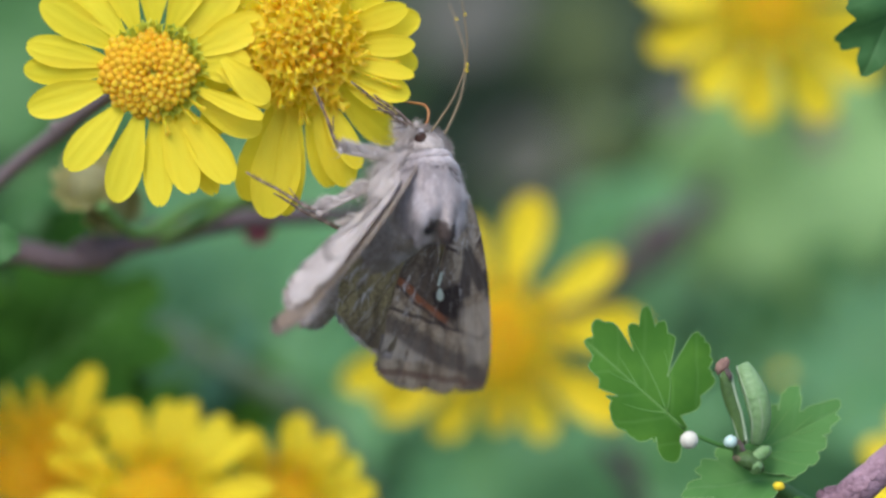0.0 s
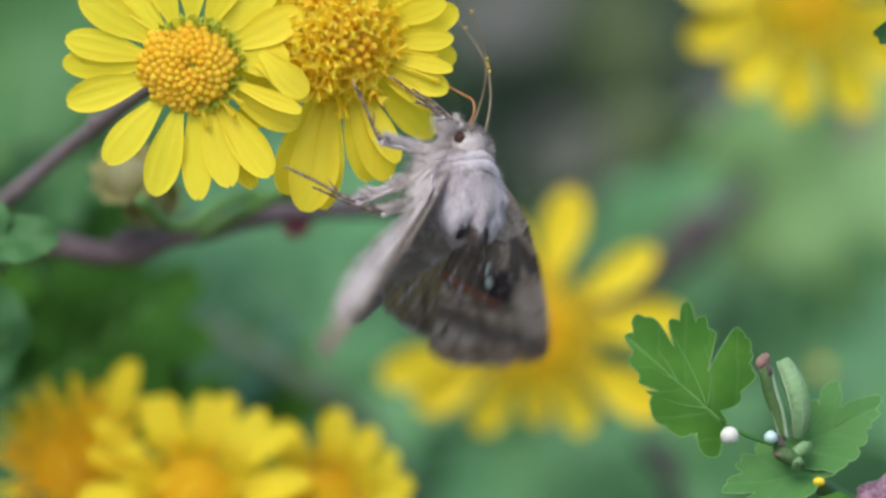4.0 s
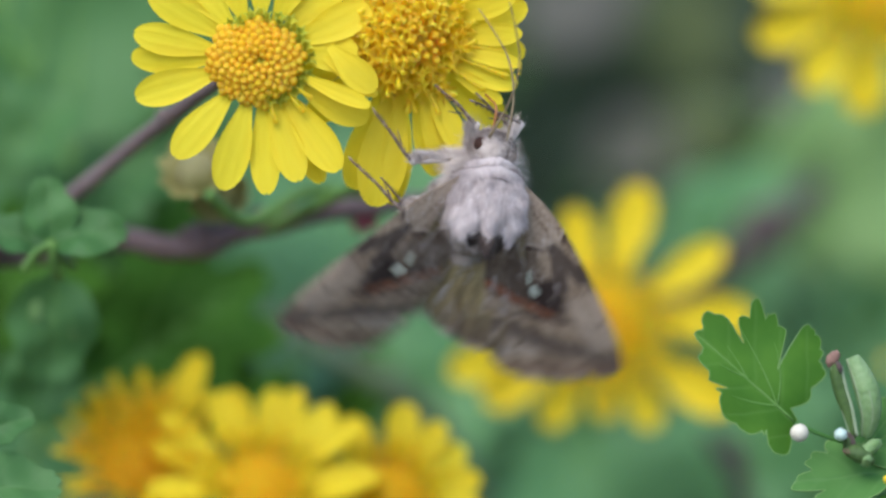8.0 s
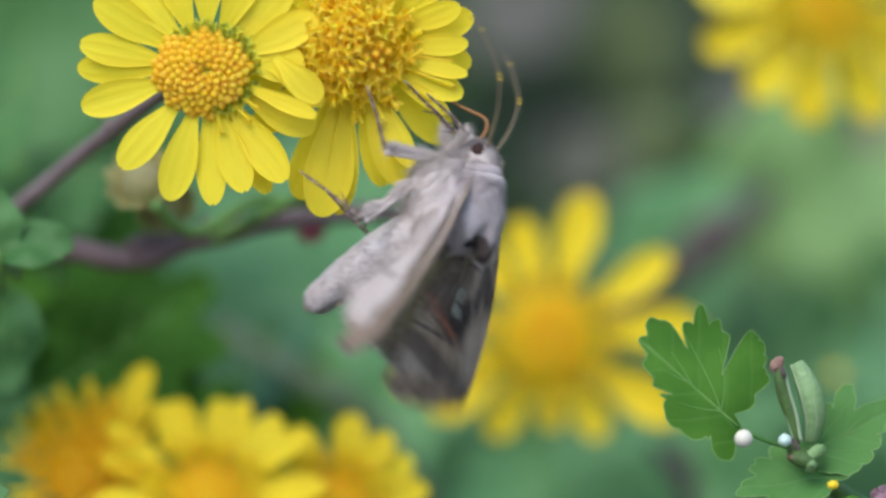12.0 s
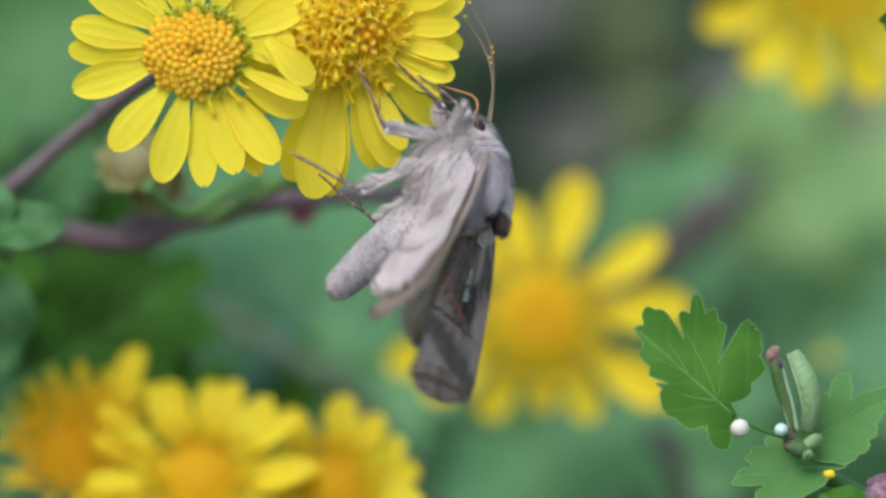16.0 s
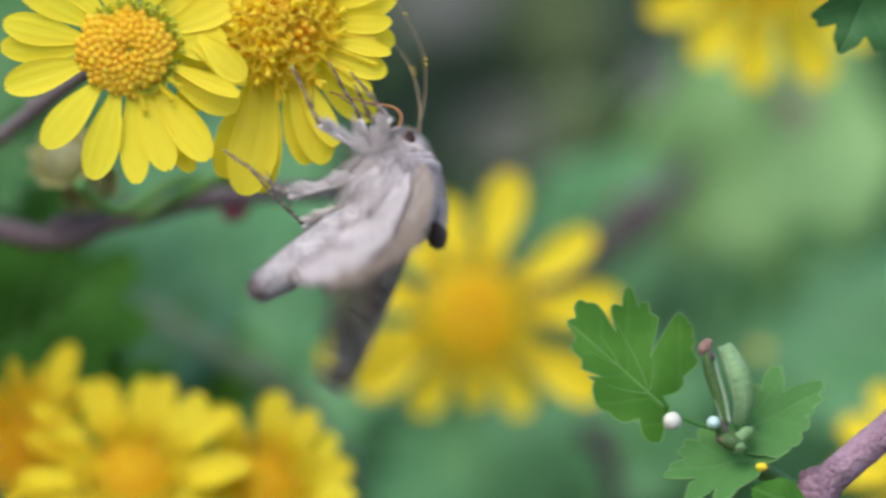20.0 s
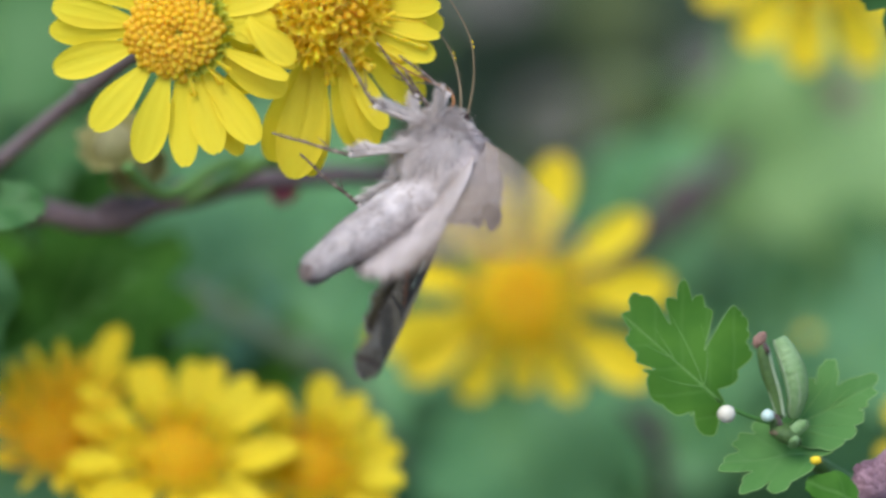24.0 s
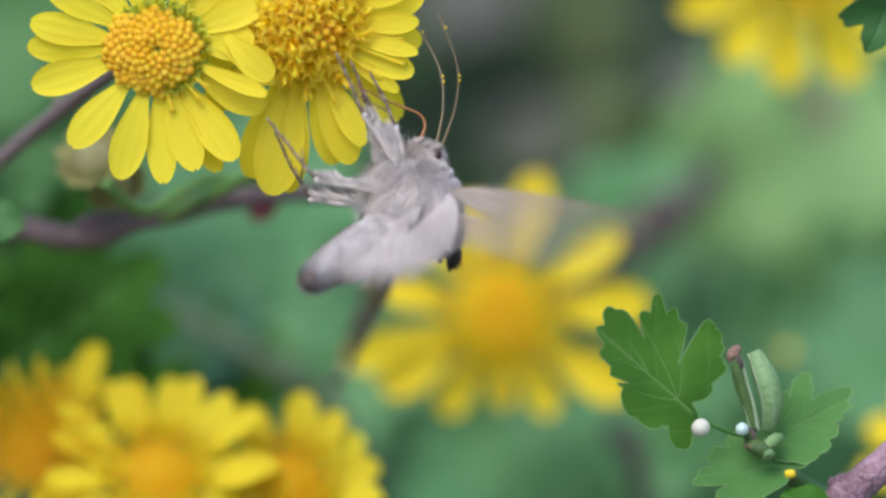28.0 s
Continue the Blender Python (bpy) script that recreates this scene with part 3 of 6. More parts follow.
# ---- leaves ----
def leaf_z(x, y, fold, droop, wave, ph):
    """Height of a leaf's surface, in leaf lengths."""
    return fold * abs(x) - droop * (y - 0.3) ** 2 - droop * 0.6 * x * x + wave * math.sin(7 * x + 5 * y + ph) + wave * 0.7 * math.sin(11 * y - 6 * x + ph)


def leaf_shape(length, lobes, teeth=0.06, fold=0.25, droop=0.2, seed=0, n=96, rings=6, wave=0.04, cuts=(), c=0.42, core=0.24):
    """A lobed leaf from its base at the origin along +y. lobes: (degrees from the axis, reach, half width); cuts: (degrees, depth, width) between them."""
    rnd = random.Random(seed)
    ph = rnd.uniform(0, 6)
    verts, faces = [(0, c, 0)], []

    def reach(a):
        r = core
        for ang, ln, wide in lobes:
            d = math.radians(abs((a - ang + 180) % 360 - 180))
            if d < 1.5:
                r = max(r, ((math.cos(d) / ln) ** 3 + (math.sin(d) / wide) ** 3) ** (-1 / 3))
        for ang, ln, wide in cuts:
            d = abs((a - ang + 180) % 360 - 180) / wide
            r = min(r, ln + 0.5 * d ** 1.5)
        saw = abs(((a / 360 * 24 + ph) % 1.0) * 2 - 1) ** 0.6
        return r * (1 - teeth * 2 * (1 - saw) * min(1, max(0.15, (r - 0.30) / 0.22)))

    for i in range(1, rings + 1):
        for k in range(n):
            a = 360 * k / n
            r = reach(a) * i / rings
            verts.append((r * math.sin(math.radians(a)), c + r * math.cos(math.radians(a)), 0))
    for k in range(n):
        faces.append((0, 1 + (k + 1) % n, 1 + k))
    for i in range(rings - 1):
        for k in range(n):
            a, b = 1 + i * n + k, 1 + i * n + (k + 1) % n
            faces.append((a, b, b + n, a + n))
    out = []
    for x, y, _ in verts:
        out.append((x * length, y * length, leaf_z(x, y, fold, droop, wave, ph) * length))
    o = 1 + (rings - 1) * n
    return thicken(out, faces, list(range(o, o + n)), 0.12)


MUM = [(0, 0.58, 0.14), (38, 0.54, 0.13), (-40, 0.55, 0.13), (84, 0.44, 0.14), (-80, 0.46, 0.14), (130, 0.36, 0.15), (-130, 0.36, 0.15), (180, 0.42, 0.05)]
OVAL = [(0, 0.58, 0.30), (60, 0.40, 0.28), (-60, 0.40, 0.28), (120, 0.36, 0.26), (-120, 0.36, 0.26), (180, 0.42, 0.12)]


def leaf_veins(leaf, length, ribs, fold, droop, seed, wave=0.04, width=0.016, reach=0.92):
    """A midrib and side veins that lie on a leaf's face. ribs: (start along the midrib, degrees from the axis, length), in leaf lengths."""
    ph = random.Random(seed).uniform(0, 6)
    for y0, ang, ln in [(0.0, 0, reach), *ribs]:
        pts, rad = [], []
        for i in range(13):
            s = i / 12
            bend = radians(ang) * (1 - 0.25 * s)
            x, y = ln * s * math.sin(bend), y0 + ln * s * math.cos(bend)
            pts.append((x * length, y * length, (leaf_z(x, y, fold, droop, wave, ph) + width * 0.05) * length))
            rad.append(length * width * (0.5 if ang == 0 else 0.32) * (1 - 0.8 * s))
        name = "midrib" if ang == 0 else "side_vein"
        part(name, solid(name, *tube(pts, rad, 6), VEIN), leaf)


SIDE_RIBS = [(0.22, 42, 0.42), (0.24, -42, 0.42), (0.40, 38, 0.40), (0.42, -38, 0.40), (0.60, 33, 0.26), (0.62, -33, 0.26)]


def leaf_pose(u, v, w, tip, face):
    """Base at (u, v, w); the leaf points along tip and shows its face along face, both (right, up, away)."""
    y = Vector((tip[0], tip[2], tip[1])).normalized()
    z = Vector((face[0], face[2], face[1]))
    z = (z - y * z.dot(y)).normalized()
    m = BASE.to_3x3().to_4x4() @ frame_of(y.cross(z), y, z, (0, 0, 0))
    m.translation = at(u, v, w)
    return m


def loose_leaf(u, v, w, length, tip, face, material, label, lobes=MUM, seed=0, teeth=0.06, fold=0.25, droop=0.2):
    """One leaf with its stalk."""
    ob = thing("leaf", leaf_pose(u, v, w, tip, face), label, "leaf", "leaves of the bush")
    part("blade", solid("blade", *leaf_shape(length, lobes, teeth, fold, droop, seed), material), ob)
    if length > 8 and w < 90:
        leaf_veins(ob, length, SIDE_RIBS, fold, droop, seed, 0.04, 0.05 if "pale midrib" in label else 0.016)
    part("leafstalk", solid("leafstalk", *tube(spline([(0, length * 0.06, -0.1), (0, -length * 0.15, -0.6), (0.4, -length * 0.4, -2.0)], 8), 0.35, 8), STALK), ob)
    return ob


def stem(name, pts, radii, material, label, category="stem", knots=()):
    """A branch through points (u, v, w) with swollen knots."""
    n = 8 * (len(pts) - 1)
    world_pts = spline([at(*p) * 1000.0 for p in pts], n)
    o = world_pts[0].copy()
    rad = []
    for i in range(n + 1):
        s = i / n
        k = s * (len(radii) - 1)
        a = min(int(k), len(radii) - 2)
        r = radii[a] + (radii[a + 1] - radii[a]) * (k - a)
        for c, amp in knots:
            r *= 1 + amp * math.exp(-((s - c) / 0.035) ** 2)
        rad.append(r * (1 + 0.08 * noise.noise(Vector((s * 14, 3, 1)))))
    ob = thing(name, Matrix.Translation(o * MM), label, category)
    part("bark", solid("bark", *tube([p - o for p in world_pts], rad, 14), material), ob)
    for c, amp in knots:
        k = int(c * n)
        lump = egg(rad[k] * 1.25, rad[k] * 0.8, rad[k] * 0.8, 8, 10, 0.35, k)
        part("knot", solid("knot", *moved(lump, Matrix.Translation(world_pts[k] - o + Vector((0, -0.2, rad[k] * 0.5)))), material), ob, None, "swollen knot")
    return ob


# ---- ground and distance ----
def ground():
    rnd = random.Random(4)
    n, verts, faces = 40, [], []
    xs = [(-1 if i < n / 2 else 1) * (abs(i - n / 2) / (n / 2)) ** 4 * 60 for i in range(n + 1)]
    for y in xs:
        for x in xs:
            near = math.hypot(x, y) < 3
            verts.append((x * 1000, (y + 0.6) * 1000, 12 * noise.noise(Vector((x * 6, y * 6, 0))) if near else 0))
    for i in range(n):
        for j in range(n):
            a = i * (n + 1) + j
            faces.append((a, a + 1, a + n + 2, a + n + 1))
    ob = new("ground", solid("ground", verts, faces, SOIL))
    tagged(ob, "dark bare soil under the flowering bush", "ground", "", "structure")


ground()


def foliage(name, label, count, box, size, material, seed, skip=None):
    """Many lobed leaves of the bush behind, in one mesh. box: u, v and w from and to."""
    rnd = random.Random(seed)
    shapes = [leaf_shape(1.0, MUM, 0.05, 0.25, 0.3, 70 + k, 36, 3) for k in range(4)]
    parts = []
    while len(parts) < count:
        u, v, w = (rnd.uniform(*b) for b in box)
        if skip and skip(u, v, w):
            continue
        m = leaf_pose(u, v, w, (rnd.uniform(-1, 1), rnd.uniform(-1, 0.6), rnd.uniform(-0.5, 0.5)), (rnd.uniform(-0.5, 0.5), rnd.uniform(0.1, 1.2), -1))
        s = rnd.uniform(*size)
        m4 = m.to_3x3().to_4x4()
        m4.translation = m.translation * 1000
        sv, sf = shapes[rnd.randrange(4)]
        o = [tuple(m4 @ Vector((x * s, y * s, (z + 0.06) * s if abs(z) > 0.11 and z < -0.11 else z * s))) for x, y, z in sv]
        parts.append((o, sf))
    v, f = join(*parts)
    ob = new(name, solid(name, v, f, material))
    tagged(ob, label, "foliage", "", "stuff")


def gap(u, v, w):
    return -13 < u < 27 and v > -5


foliage("foliage", "dense green lobed leaves of the bush behind", 170, ((-45, 45), (-26, 26), (110, 230)), (14, 26), FOLIAGE, 11, gap)
foliage("far_foliage", "deep shaded leaves far back in the bush", 420, ((-70, 70), (-60, 60), (260, 620)), (24, 48), FOLIAGE, 12, lambda u, v, w: -22 < u < 38 and v > -12)

foliage("shaded_foliage", "leaves coloured dark for the deep shade of the bush", 130, ((-14, 34), (-6, 40), (330, 640)), (26, 46), SHADE, 13)

def aside(u, v, w):
    return (abs(u) < 44 and v > -34) or at(u, v, w).z < 0.03


foliage("side_foliage", "dense leaves of the bush round the flowers", 420, ((-120, 120), (-200, 30), (60, 520)), (22, 40), FOLIAGE, 14, aside)

# ---- branches ----
for stem_pts in ([(-40.15, -1.12, 26), (-62, -30, 60), (-75, -100, 110), (-70, -236, 112)],
                 [(-40.15, -7.65, 32), (-56, -40, 70), (-66, -120, 112), (-62, -238, 114)],
                 [(25.23, -21.88, 4), (29, -50, 30), (36, -140, 70), (40, -262, 80)],
                 [(30, -38, 150), (20, -90, 190), (12, -196, 200)],
                 [(-20, -40, 180), (-30, -100, 220), (-24, -186, 220)],
                 [(60, 10, 260), (50, -60, 300), (44, -160, 300)]):
    stem("bush_stem", stem_pts, [0.9, 1.3, 1.7, 2.3], BARK, "brown woody stem of the bush rising from the soil", "stem")
stem("branch", [(-40.15, -1.12, 26), (-32.46, -0.54, 24), (-26.31, 0.42, 22), (-22.27, -0.23, 22), (-17.46, 1.12, 22), (-11.69, 2.35, 24), (-5.54, 2.88, 28), (1.38, 2.35, 34)],
     [1.0, 0.95, 0.85, 0.75, 0.7], BARK, "knotty purple-brown branch running behind the flowers", "branch", ((0.49, 0.45), (0.62, 0.2)))
stem("branch", [(-17.27, 12.42, 4), (-20.92, 10.12, 11), (-25.15, 6.88, 16), (-29.77, 3.12, 20), (-36.31, -1.50, 24), (-40.15, -7.65, 32)],
     [0.4, 0.54, 0.58, 0.62, 0.75], STEM, "thin purple-brown flower stalk leaving the branch", "branch", ((0.3, 0.15),))
stem("branch", [(4.46, -7.65, 84), (10.62, -4.19, 80), (15.62, -0.81, 78), (18.69, 1.58, 77), (21.38, 4.27, 84)], [1.4, 1.5, 1.8, 1.5, 1.0], BARK_DARK, "blurred dark twig behind the flowers", "branch", ((0.35, 0.2), (0.7, 0.25)))
stem("branch", [(-1.5, -17.5, 62), (-5.1, -11.7, 58), (-10.5, -8.0, 56), (-16.2, -4.8, 57)], [1.0, 0.95, 0.8], GREY_STEM, "blurred grey-green stem among the leaves", "branch", ((0.5, 0.15),))
stem("branch", [(13.69, -12.65, 62), (15.04, -14.00, 60), (16.00, -15.73, 58), (16.58, -21.12, 62)], [0.4, 1.0, 0.5], BARK_DARK, "short dark twig blurred below the shoot", "branch", ((0.4, 0.2),))
stem("stem", [(-6.31, 12.35, 7), (-8.62, 5.42, 16), (-12.08, 3.12, 20), (-16.69, 1.00, 22)], [0.5, 0.45, 0.5], STALK, "green flower stalk joining the branch")
stem("stem", [(-20.15, 3.50, 14), (-17.46, 1.58, 17), (-13.23, 3.69, 20), (-8.62, 3.50, 22)], [0.45, 0.45, 0.4], STALK, "slender green side shoot")


def flower_bud(u, v, w, r, toward, outer, inner, label):
    """A half-closed bud: a cup of overlapping scales with a paler tuft."""
    ob = thing("flower_bud", facing(u, v, w, toward), label, "bud", "buds")
    part("core", solid("core", *[[(y, z, x) for x, y, z in q] if i == 0 else q for i, q in enumerate(egg(r, r * 0.85, r * 0.85, 8, 12, 0.1))], inner), ob)
    for k in range(10):
        v2, f2 = leaf_shape(r * 1.5, OVAL, 0.0, 0.3, 0.6, k, 24, 3)
        a = 36 * k
        part("scale", solid("scale", v2, f2, outer), ob, pose(0, 0, 0, 0, 0, a) @ mm(0, r * 0.55, -r * 0.75, 74, 0, 0))
    return ob


flower_bud(-20.81, 4.81, 18, 1.9, (-0.25, 0.5, -0.8), BUD_BROWN, BUD_CREAM, "cream and brown half-closed flower bud")
flower_bud(-19.54, 3.65, 20, 1.6, (0.3, -0.5, -0.8), BUD_BROWN, BUD_BROWN, "olive-brown spent flower bud")
flower_bud(-9.54, 1.88, 27, 0.75, (0.3, -0.6, -0.7), BUD_RED, BUD_RED, "small crimson bud on the branch")

# ---- flowers ----
FLOWER_A = [(168, 5.7, 2.2, 6, 0.05), (179, 5.7, 2.2, 2, 0.05), (197, 5.8, 2.4, 5, 0.04), (229, 5.8, 2.4, 6, 0.05), (254, 6.2, 2.5, 4, 0.04),
            (273, 6.2, 2.1, 2, 0.05), (288, 5.7, 2.3, 8, 0.05), (297, 6.5, 1.9, -6, 0.06), (306, 6.3, 2.5, 6, 0.03), (331, 5.4, 2.6, 2, 0.05),
            (339, 5.6, 1.2, 16, -0.1), (5, 3.8, 2.6, 12, 0.05), (25, 5.4, 2.5, 10, 0.1), (46, 5.4, 2.5, 8, 0.1),
            (66, 5.6, 2.5, 6, 0.1), (88, 5.6, 2.4, 8, 0.08), (110, 5.8, 2.4, 8, 0.08), (130, 5.8, 2.5, 5, 0.08), (147, 5.9, 2.5, 8, 0.06)]
KIND_A = {"count": 150, "tilt": 48, "floor": 0.28, "lift": 0.0, "bud_size": 1.0, "bud": lambda x, y, q: q > 0.09 and not (q > 0.86 and (x > 0.1 and y > -0.95 or y > 0.8)), "green": lambda x, y, q: True}
flower_a = near_daisy("daisy", facing(-16.69, 12.62, 0, (-0.02, -0.06, -1)), "open yellow daisy with a domed orange disc of closed florets", [(a, n + 0.35, w, rise, d) for a, n, w, rise, d in FLOWER_A], 3.2, 1.35, KIND_A, 3,
                      [(285, 1.6, 2.8, -4), (311, 1.6, 3.0, 0), (324, 1.4, 3.0, 4)], 0.89)
for x, y, z, ang, ln, wd, rise in ((4.85, 0.95, 1.35, -44, 4.3, 2.1, 4), (4.5, 0.2, 0.75, -36, 4.4, 1.3, 8)):
    part("petal", solid("petal", *petal_shape(ln, wd, 0.06, 0.12, 0.0, 0.0, 91, 14, 8), PETAL), flower_a, mm(x, y, z) @ pose(0, 0, 0, 0, 0, ang - 90) @ pose(0, 0, 0, rise, 0, 0), "folded petal bent over its neighbours")
FLOWER_B = [(252, 8.0, 2.9, -4, 0.1), (260, 8.7, 3.5, 2, 0.08), (267, 8.5, 2.2, -2, 0.1), (284, 6.8, 2.3, 2, 0.1), (290, 7.0, 2.7, 8, 0.08), (297, 6.2, 1.8, 14, 0.05),
            (318, 6.6, 2.8, 0, 0.2), (326, 5.0, 1.2, 18, 0.1), (336, 5.3, 2.0, 14, 0.1), (346, 5.2, 1.2, 24, 0.1), (352, 5.3, 2.2, 8, 0.15), (2, 5.0, 1.6, 20, 0.1),
            (14, 5.6, 2.4, 14, 0.1), (22, 5.2, 1.8, 26, 0.05), (40, 5.6, 2.5, 18, 0.1), (62, 5.6, 2.5, 12, 0.1), (88, 5.6, 2.4, 8, 0.1), (112, 5.6, 2.4, 8, 0.1),
            (140, 5.6, 2.4, 8, 0.1), (168, 5.0, 2.4, 0, 0.1), (200, 5.0, 2.4, -6, 0.15), (222, 5.6, 2.4, -6, 0.2)]
KIND_B = {"count": 104, "tilt": 55, "floor": 0.60, "lift": 0.75, "bud_size": 0.9, "bud": lambda x, y, q: math.hypot(x - 0.34, y + 0.12) < 0.30, "green": lambda x, y, q: False}
flower_b = near_daisy("daisy", facing(-6.85, 14.19, 1.5, (0.16, -0.1, -1)), "open yellow daisy with ragged wide-open orange florets", FLOWER_B, 3.7, 2.0, KIND_B, 7,
                      [(272, 2.0, 3.2, 10), (293, 2.8, 3.0, 14), (307, 2.2, 3.2, 20), (326, 3.2, 3.4, 4), (339, 4.4, 3.2, 10), (352, 3.8, 3.3, 6)])

far_daisy(facing(6.65, -5.65, 46, (0.02, 0.05, -1)), "blurred yellow daisy behind the moth",
          [(75, 7.8, 3.4, 8, 0.05), (35, 7.6, 2.9, 8, 0.05), (6, 7.9, 3.5, 8, 0.08), (328, 7.9, 3.5, 6, 0.08), (298, 5.0, 2.8, 6, 0.1), (272, 3.4, 2.3, 10, 0.1),
           (240, 5.0, 2.9, 4, 0.1), (212, 7.0, 3.4, 6, 0.1), (196, 8.5, 3.4, 6, 0.08), (165, 6.1, 2.9, 6, 0.05), (130, 6.5, 2.9, 8, 0.05), (104, 5.9, 2.8, 8, 0.05)], 4.2, 21)
far_daisy(facing(-16.6, -16.5, 24, (0.0, 0.58, -0.78)), "blurred yellow daisy low in the cluster", ring_of(18, 6.2, 2.3, 22, 0.02, 22, 5, 9), 3.0, 22, None, False, 0.75)
far_daisy(facing(-24.6, -14.6, 27, (-0.1, 0.6, -0.8)), "blurred shaggy yellow daisy low in the cluster", ring_of(18, 4.0, 0.55, 34, 0.0, 3, 6, 9) + [(54, 6.0, 2.5, 30, 0.0), (292, 5.5, 2.4, 20, 0.0), (330, 5.0, 2.4, 20, 0.0)], 3.7, 23, FLORET_FAR, True)
far_daisy(facing(-7.8, -17.0, 25, (0.1, 0.5, -0.8)), "blurred yellow daisy at the edge of the cluster", ring_of(15, 4.9, 2.3, 18, 0.03, 15, 7, 9), 2.7, 24, None, False, 0.75)
high_daisy = far_daisy(facing(25.42, 17.15, 50, (-0.05, -0.15, -1)), "blurred yellow daisy high behind",
          [(200, 7.0, 3.4, 6, 0.1), (232, 6.2, 3.4, 8, 0.1), (262, 6.4, 3.6, 6, 0.1), (296, 7.0, 3.6, 6, 0.1), (325, 6.8, 3.2, 6, 0.1), (350, 7, 3.2, 8, 0.1), (20, 7, 3.2, 8, 0.1),
           (50, 7, 3.2, 8, 0.1), (80, 7, 3.2, 8, 0.1), (110, 7, 3.2, 8, 0.1), (140, 7, 3.2, 8, 0.1), (172, 7, 3.2, 8, 0.1)], 3.4, 26)
far_daisy(facing(38.9, -16.9, 40, (-0.2, 0.5, -0.9)), "blurred yellow daisy beyond the twig", ring_of(13, 6.4, 2.8, 10, 0.05, 10, 9), 3.2, 27)

flower_bud(26.23, -8.12, 60, 0.6, (0.0, 0.5, -0.8), BUD_GREEN, POLLEN, "tiny blurred yellow flower bud")

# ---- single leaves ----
loose_leaf(-27.85, -14.96, 44, 15, (0.5, 0.8, 0.1), (0.1, 0.0, -1), LEAF_DARK, "dark green lobed leaf coloured for shade", MUM, 26)
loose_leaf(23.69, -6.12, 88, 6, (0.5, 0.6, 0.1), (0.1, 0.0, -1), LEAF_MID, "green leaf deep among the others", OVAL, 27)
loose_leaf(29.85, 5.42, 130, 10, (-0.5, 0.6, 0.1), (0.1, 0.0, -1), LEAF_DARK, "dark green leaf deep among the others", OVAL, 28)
loose_leaf(-29.38, -0.35, 58, 13, (0.8, 0.5, 0.1), (0.0, 0.1, -1), LEAF_DARK, "dark green lobed leaf coloured for shade", MUM, 36)
loose_leaf(24.46, 0.81, 105, 8, (0.3, 0.8, 0.1), (0.0, 0.2, -1), LEAF_MID, "green leaf blurred behind the shoot", OVAL, 37)
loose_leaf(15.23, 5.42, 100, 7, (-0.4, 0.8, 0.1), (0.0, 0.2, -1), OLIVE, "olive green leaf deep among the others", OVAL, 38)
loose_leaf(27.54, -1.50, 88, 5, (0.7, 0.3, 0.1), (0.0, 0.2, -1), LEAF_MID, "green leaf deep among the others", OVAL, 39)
loose_leaf(17.54, 9.27, 92, 4.5, (0.6, 0.5, 0.1), (0.0, 0.4, -1), DUSK, "withered leaf of dimmed colour caught behind", OVAL, 31)
loose_leaf(27.54, 9.65, 88, 4.0, (0.5, -0.5, 0.1), (0.0, 0.4, -1), DEAD, "withered brown leaf caught behind", OVAL, 32)
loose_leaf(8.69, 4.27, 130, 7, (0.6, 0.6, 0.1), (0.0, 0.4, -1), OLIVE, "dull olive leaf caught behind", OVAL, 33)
loose_leaf(1.5, 13.5, 130, 13, (0.6, 0.6, 0.1), (0.0, 0.6, -1), DUSK, "withered leaf coloured dim for the hollow of the bush", OVAL, 43)
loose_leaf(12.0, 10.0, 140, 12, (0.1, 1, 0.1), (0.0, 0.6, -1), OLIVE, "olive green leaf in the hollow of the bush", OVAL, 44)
loose_leaf(6.5, 4.5, 130, 9, (0.7, 0.6, 0.1), (0.0, 0.3, -1), DUSK, "withered leaf toned with the shade of the hollow", OVAL, 45)
loose_leaf(18.0, 9.6, 104, 8, (0.9, 0.15, 0.1), (0.0, 0.7, -1), DUSK, "withered leaf of dimmed colour under the high daisy", OVAL, 46)
loose_leaf(-35.0, 6.0, 40, 9, (0.75, 0.55, 0.0), (0.1, 0.6, -1), LEAF_MID, "green lobed leaf low on the stem", MUM, 47)
loose_leaf(-29.5, 1.5, 44, 9.5, (0.75, 0.6, 0.1), (-0.1, 0.5, -1), LEAF_MID, "green lobed leaf behind the flower stalk", MUM, 48)
loose_leaf(-36.69, -7.65, 40, 14, (0.6, 0.75, 0.1), (0.1, 0.0, -1), LEAF_DARK, "dark green lobed leaf coloured for shade", MUM, 34)
loose_leaf(-28.3, 2.3, 50, 27, (-0.40, 0.9, 0.05), (0.1, 0.45, -1), LEAF_MID, "large green leaf with a pale midrib", MUM, 1)
loose_leaf(-25.54, 4.27, 66, 24, (0.35, 0.9, 0.2), (0.2, 0.5, -1), LEAF_MID, "large green leaf in soft light", MUM, 2)
loose_leaf(-27.46, -9.6, 34, 15.5, (0.80, 0.58, 0.1), (0.1, 0.1, -1), LEAF_DARK, "dark green lobed leaf coloured for shade", MUM, 3)
loose_leaf(-24.38, -11.50, 36, 13, (0.55, 0.85, 0.1), (0.1, 0.0, -1), LEAF_DARK, "dark green lobed leaf coloured for shade", MUM, 4)
loose_leaf(-31.69, -12.27, 44, 15, (0.2, 0.9, 0.1), (0.1, 0.0, -1), LEAF_DARK, "dark green lobed leaf coloured for shade", MUM, 22)
loose_leaf(-8.62, -14.58, 62, 14, (-0.6, 0.7, 0.1), (0.1, 0.0, -1), LEAF_DARK, "dark green lobed leaf coloured for shade", MUM, 23)
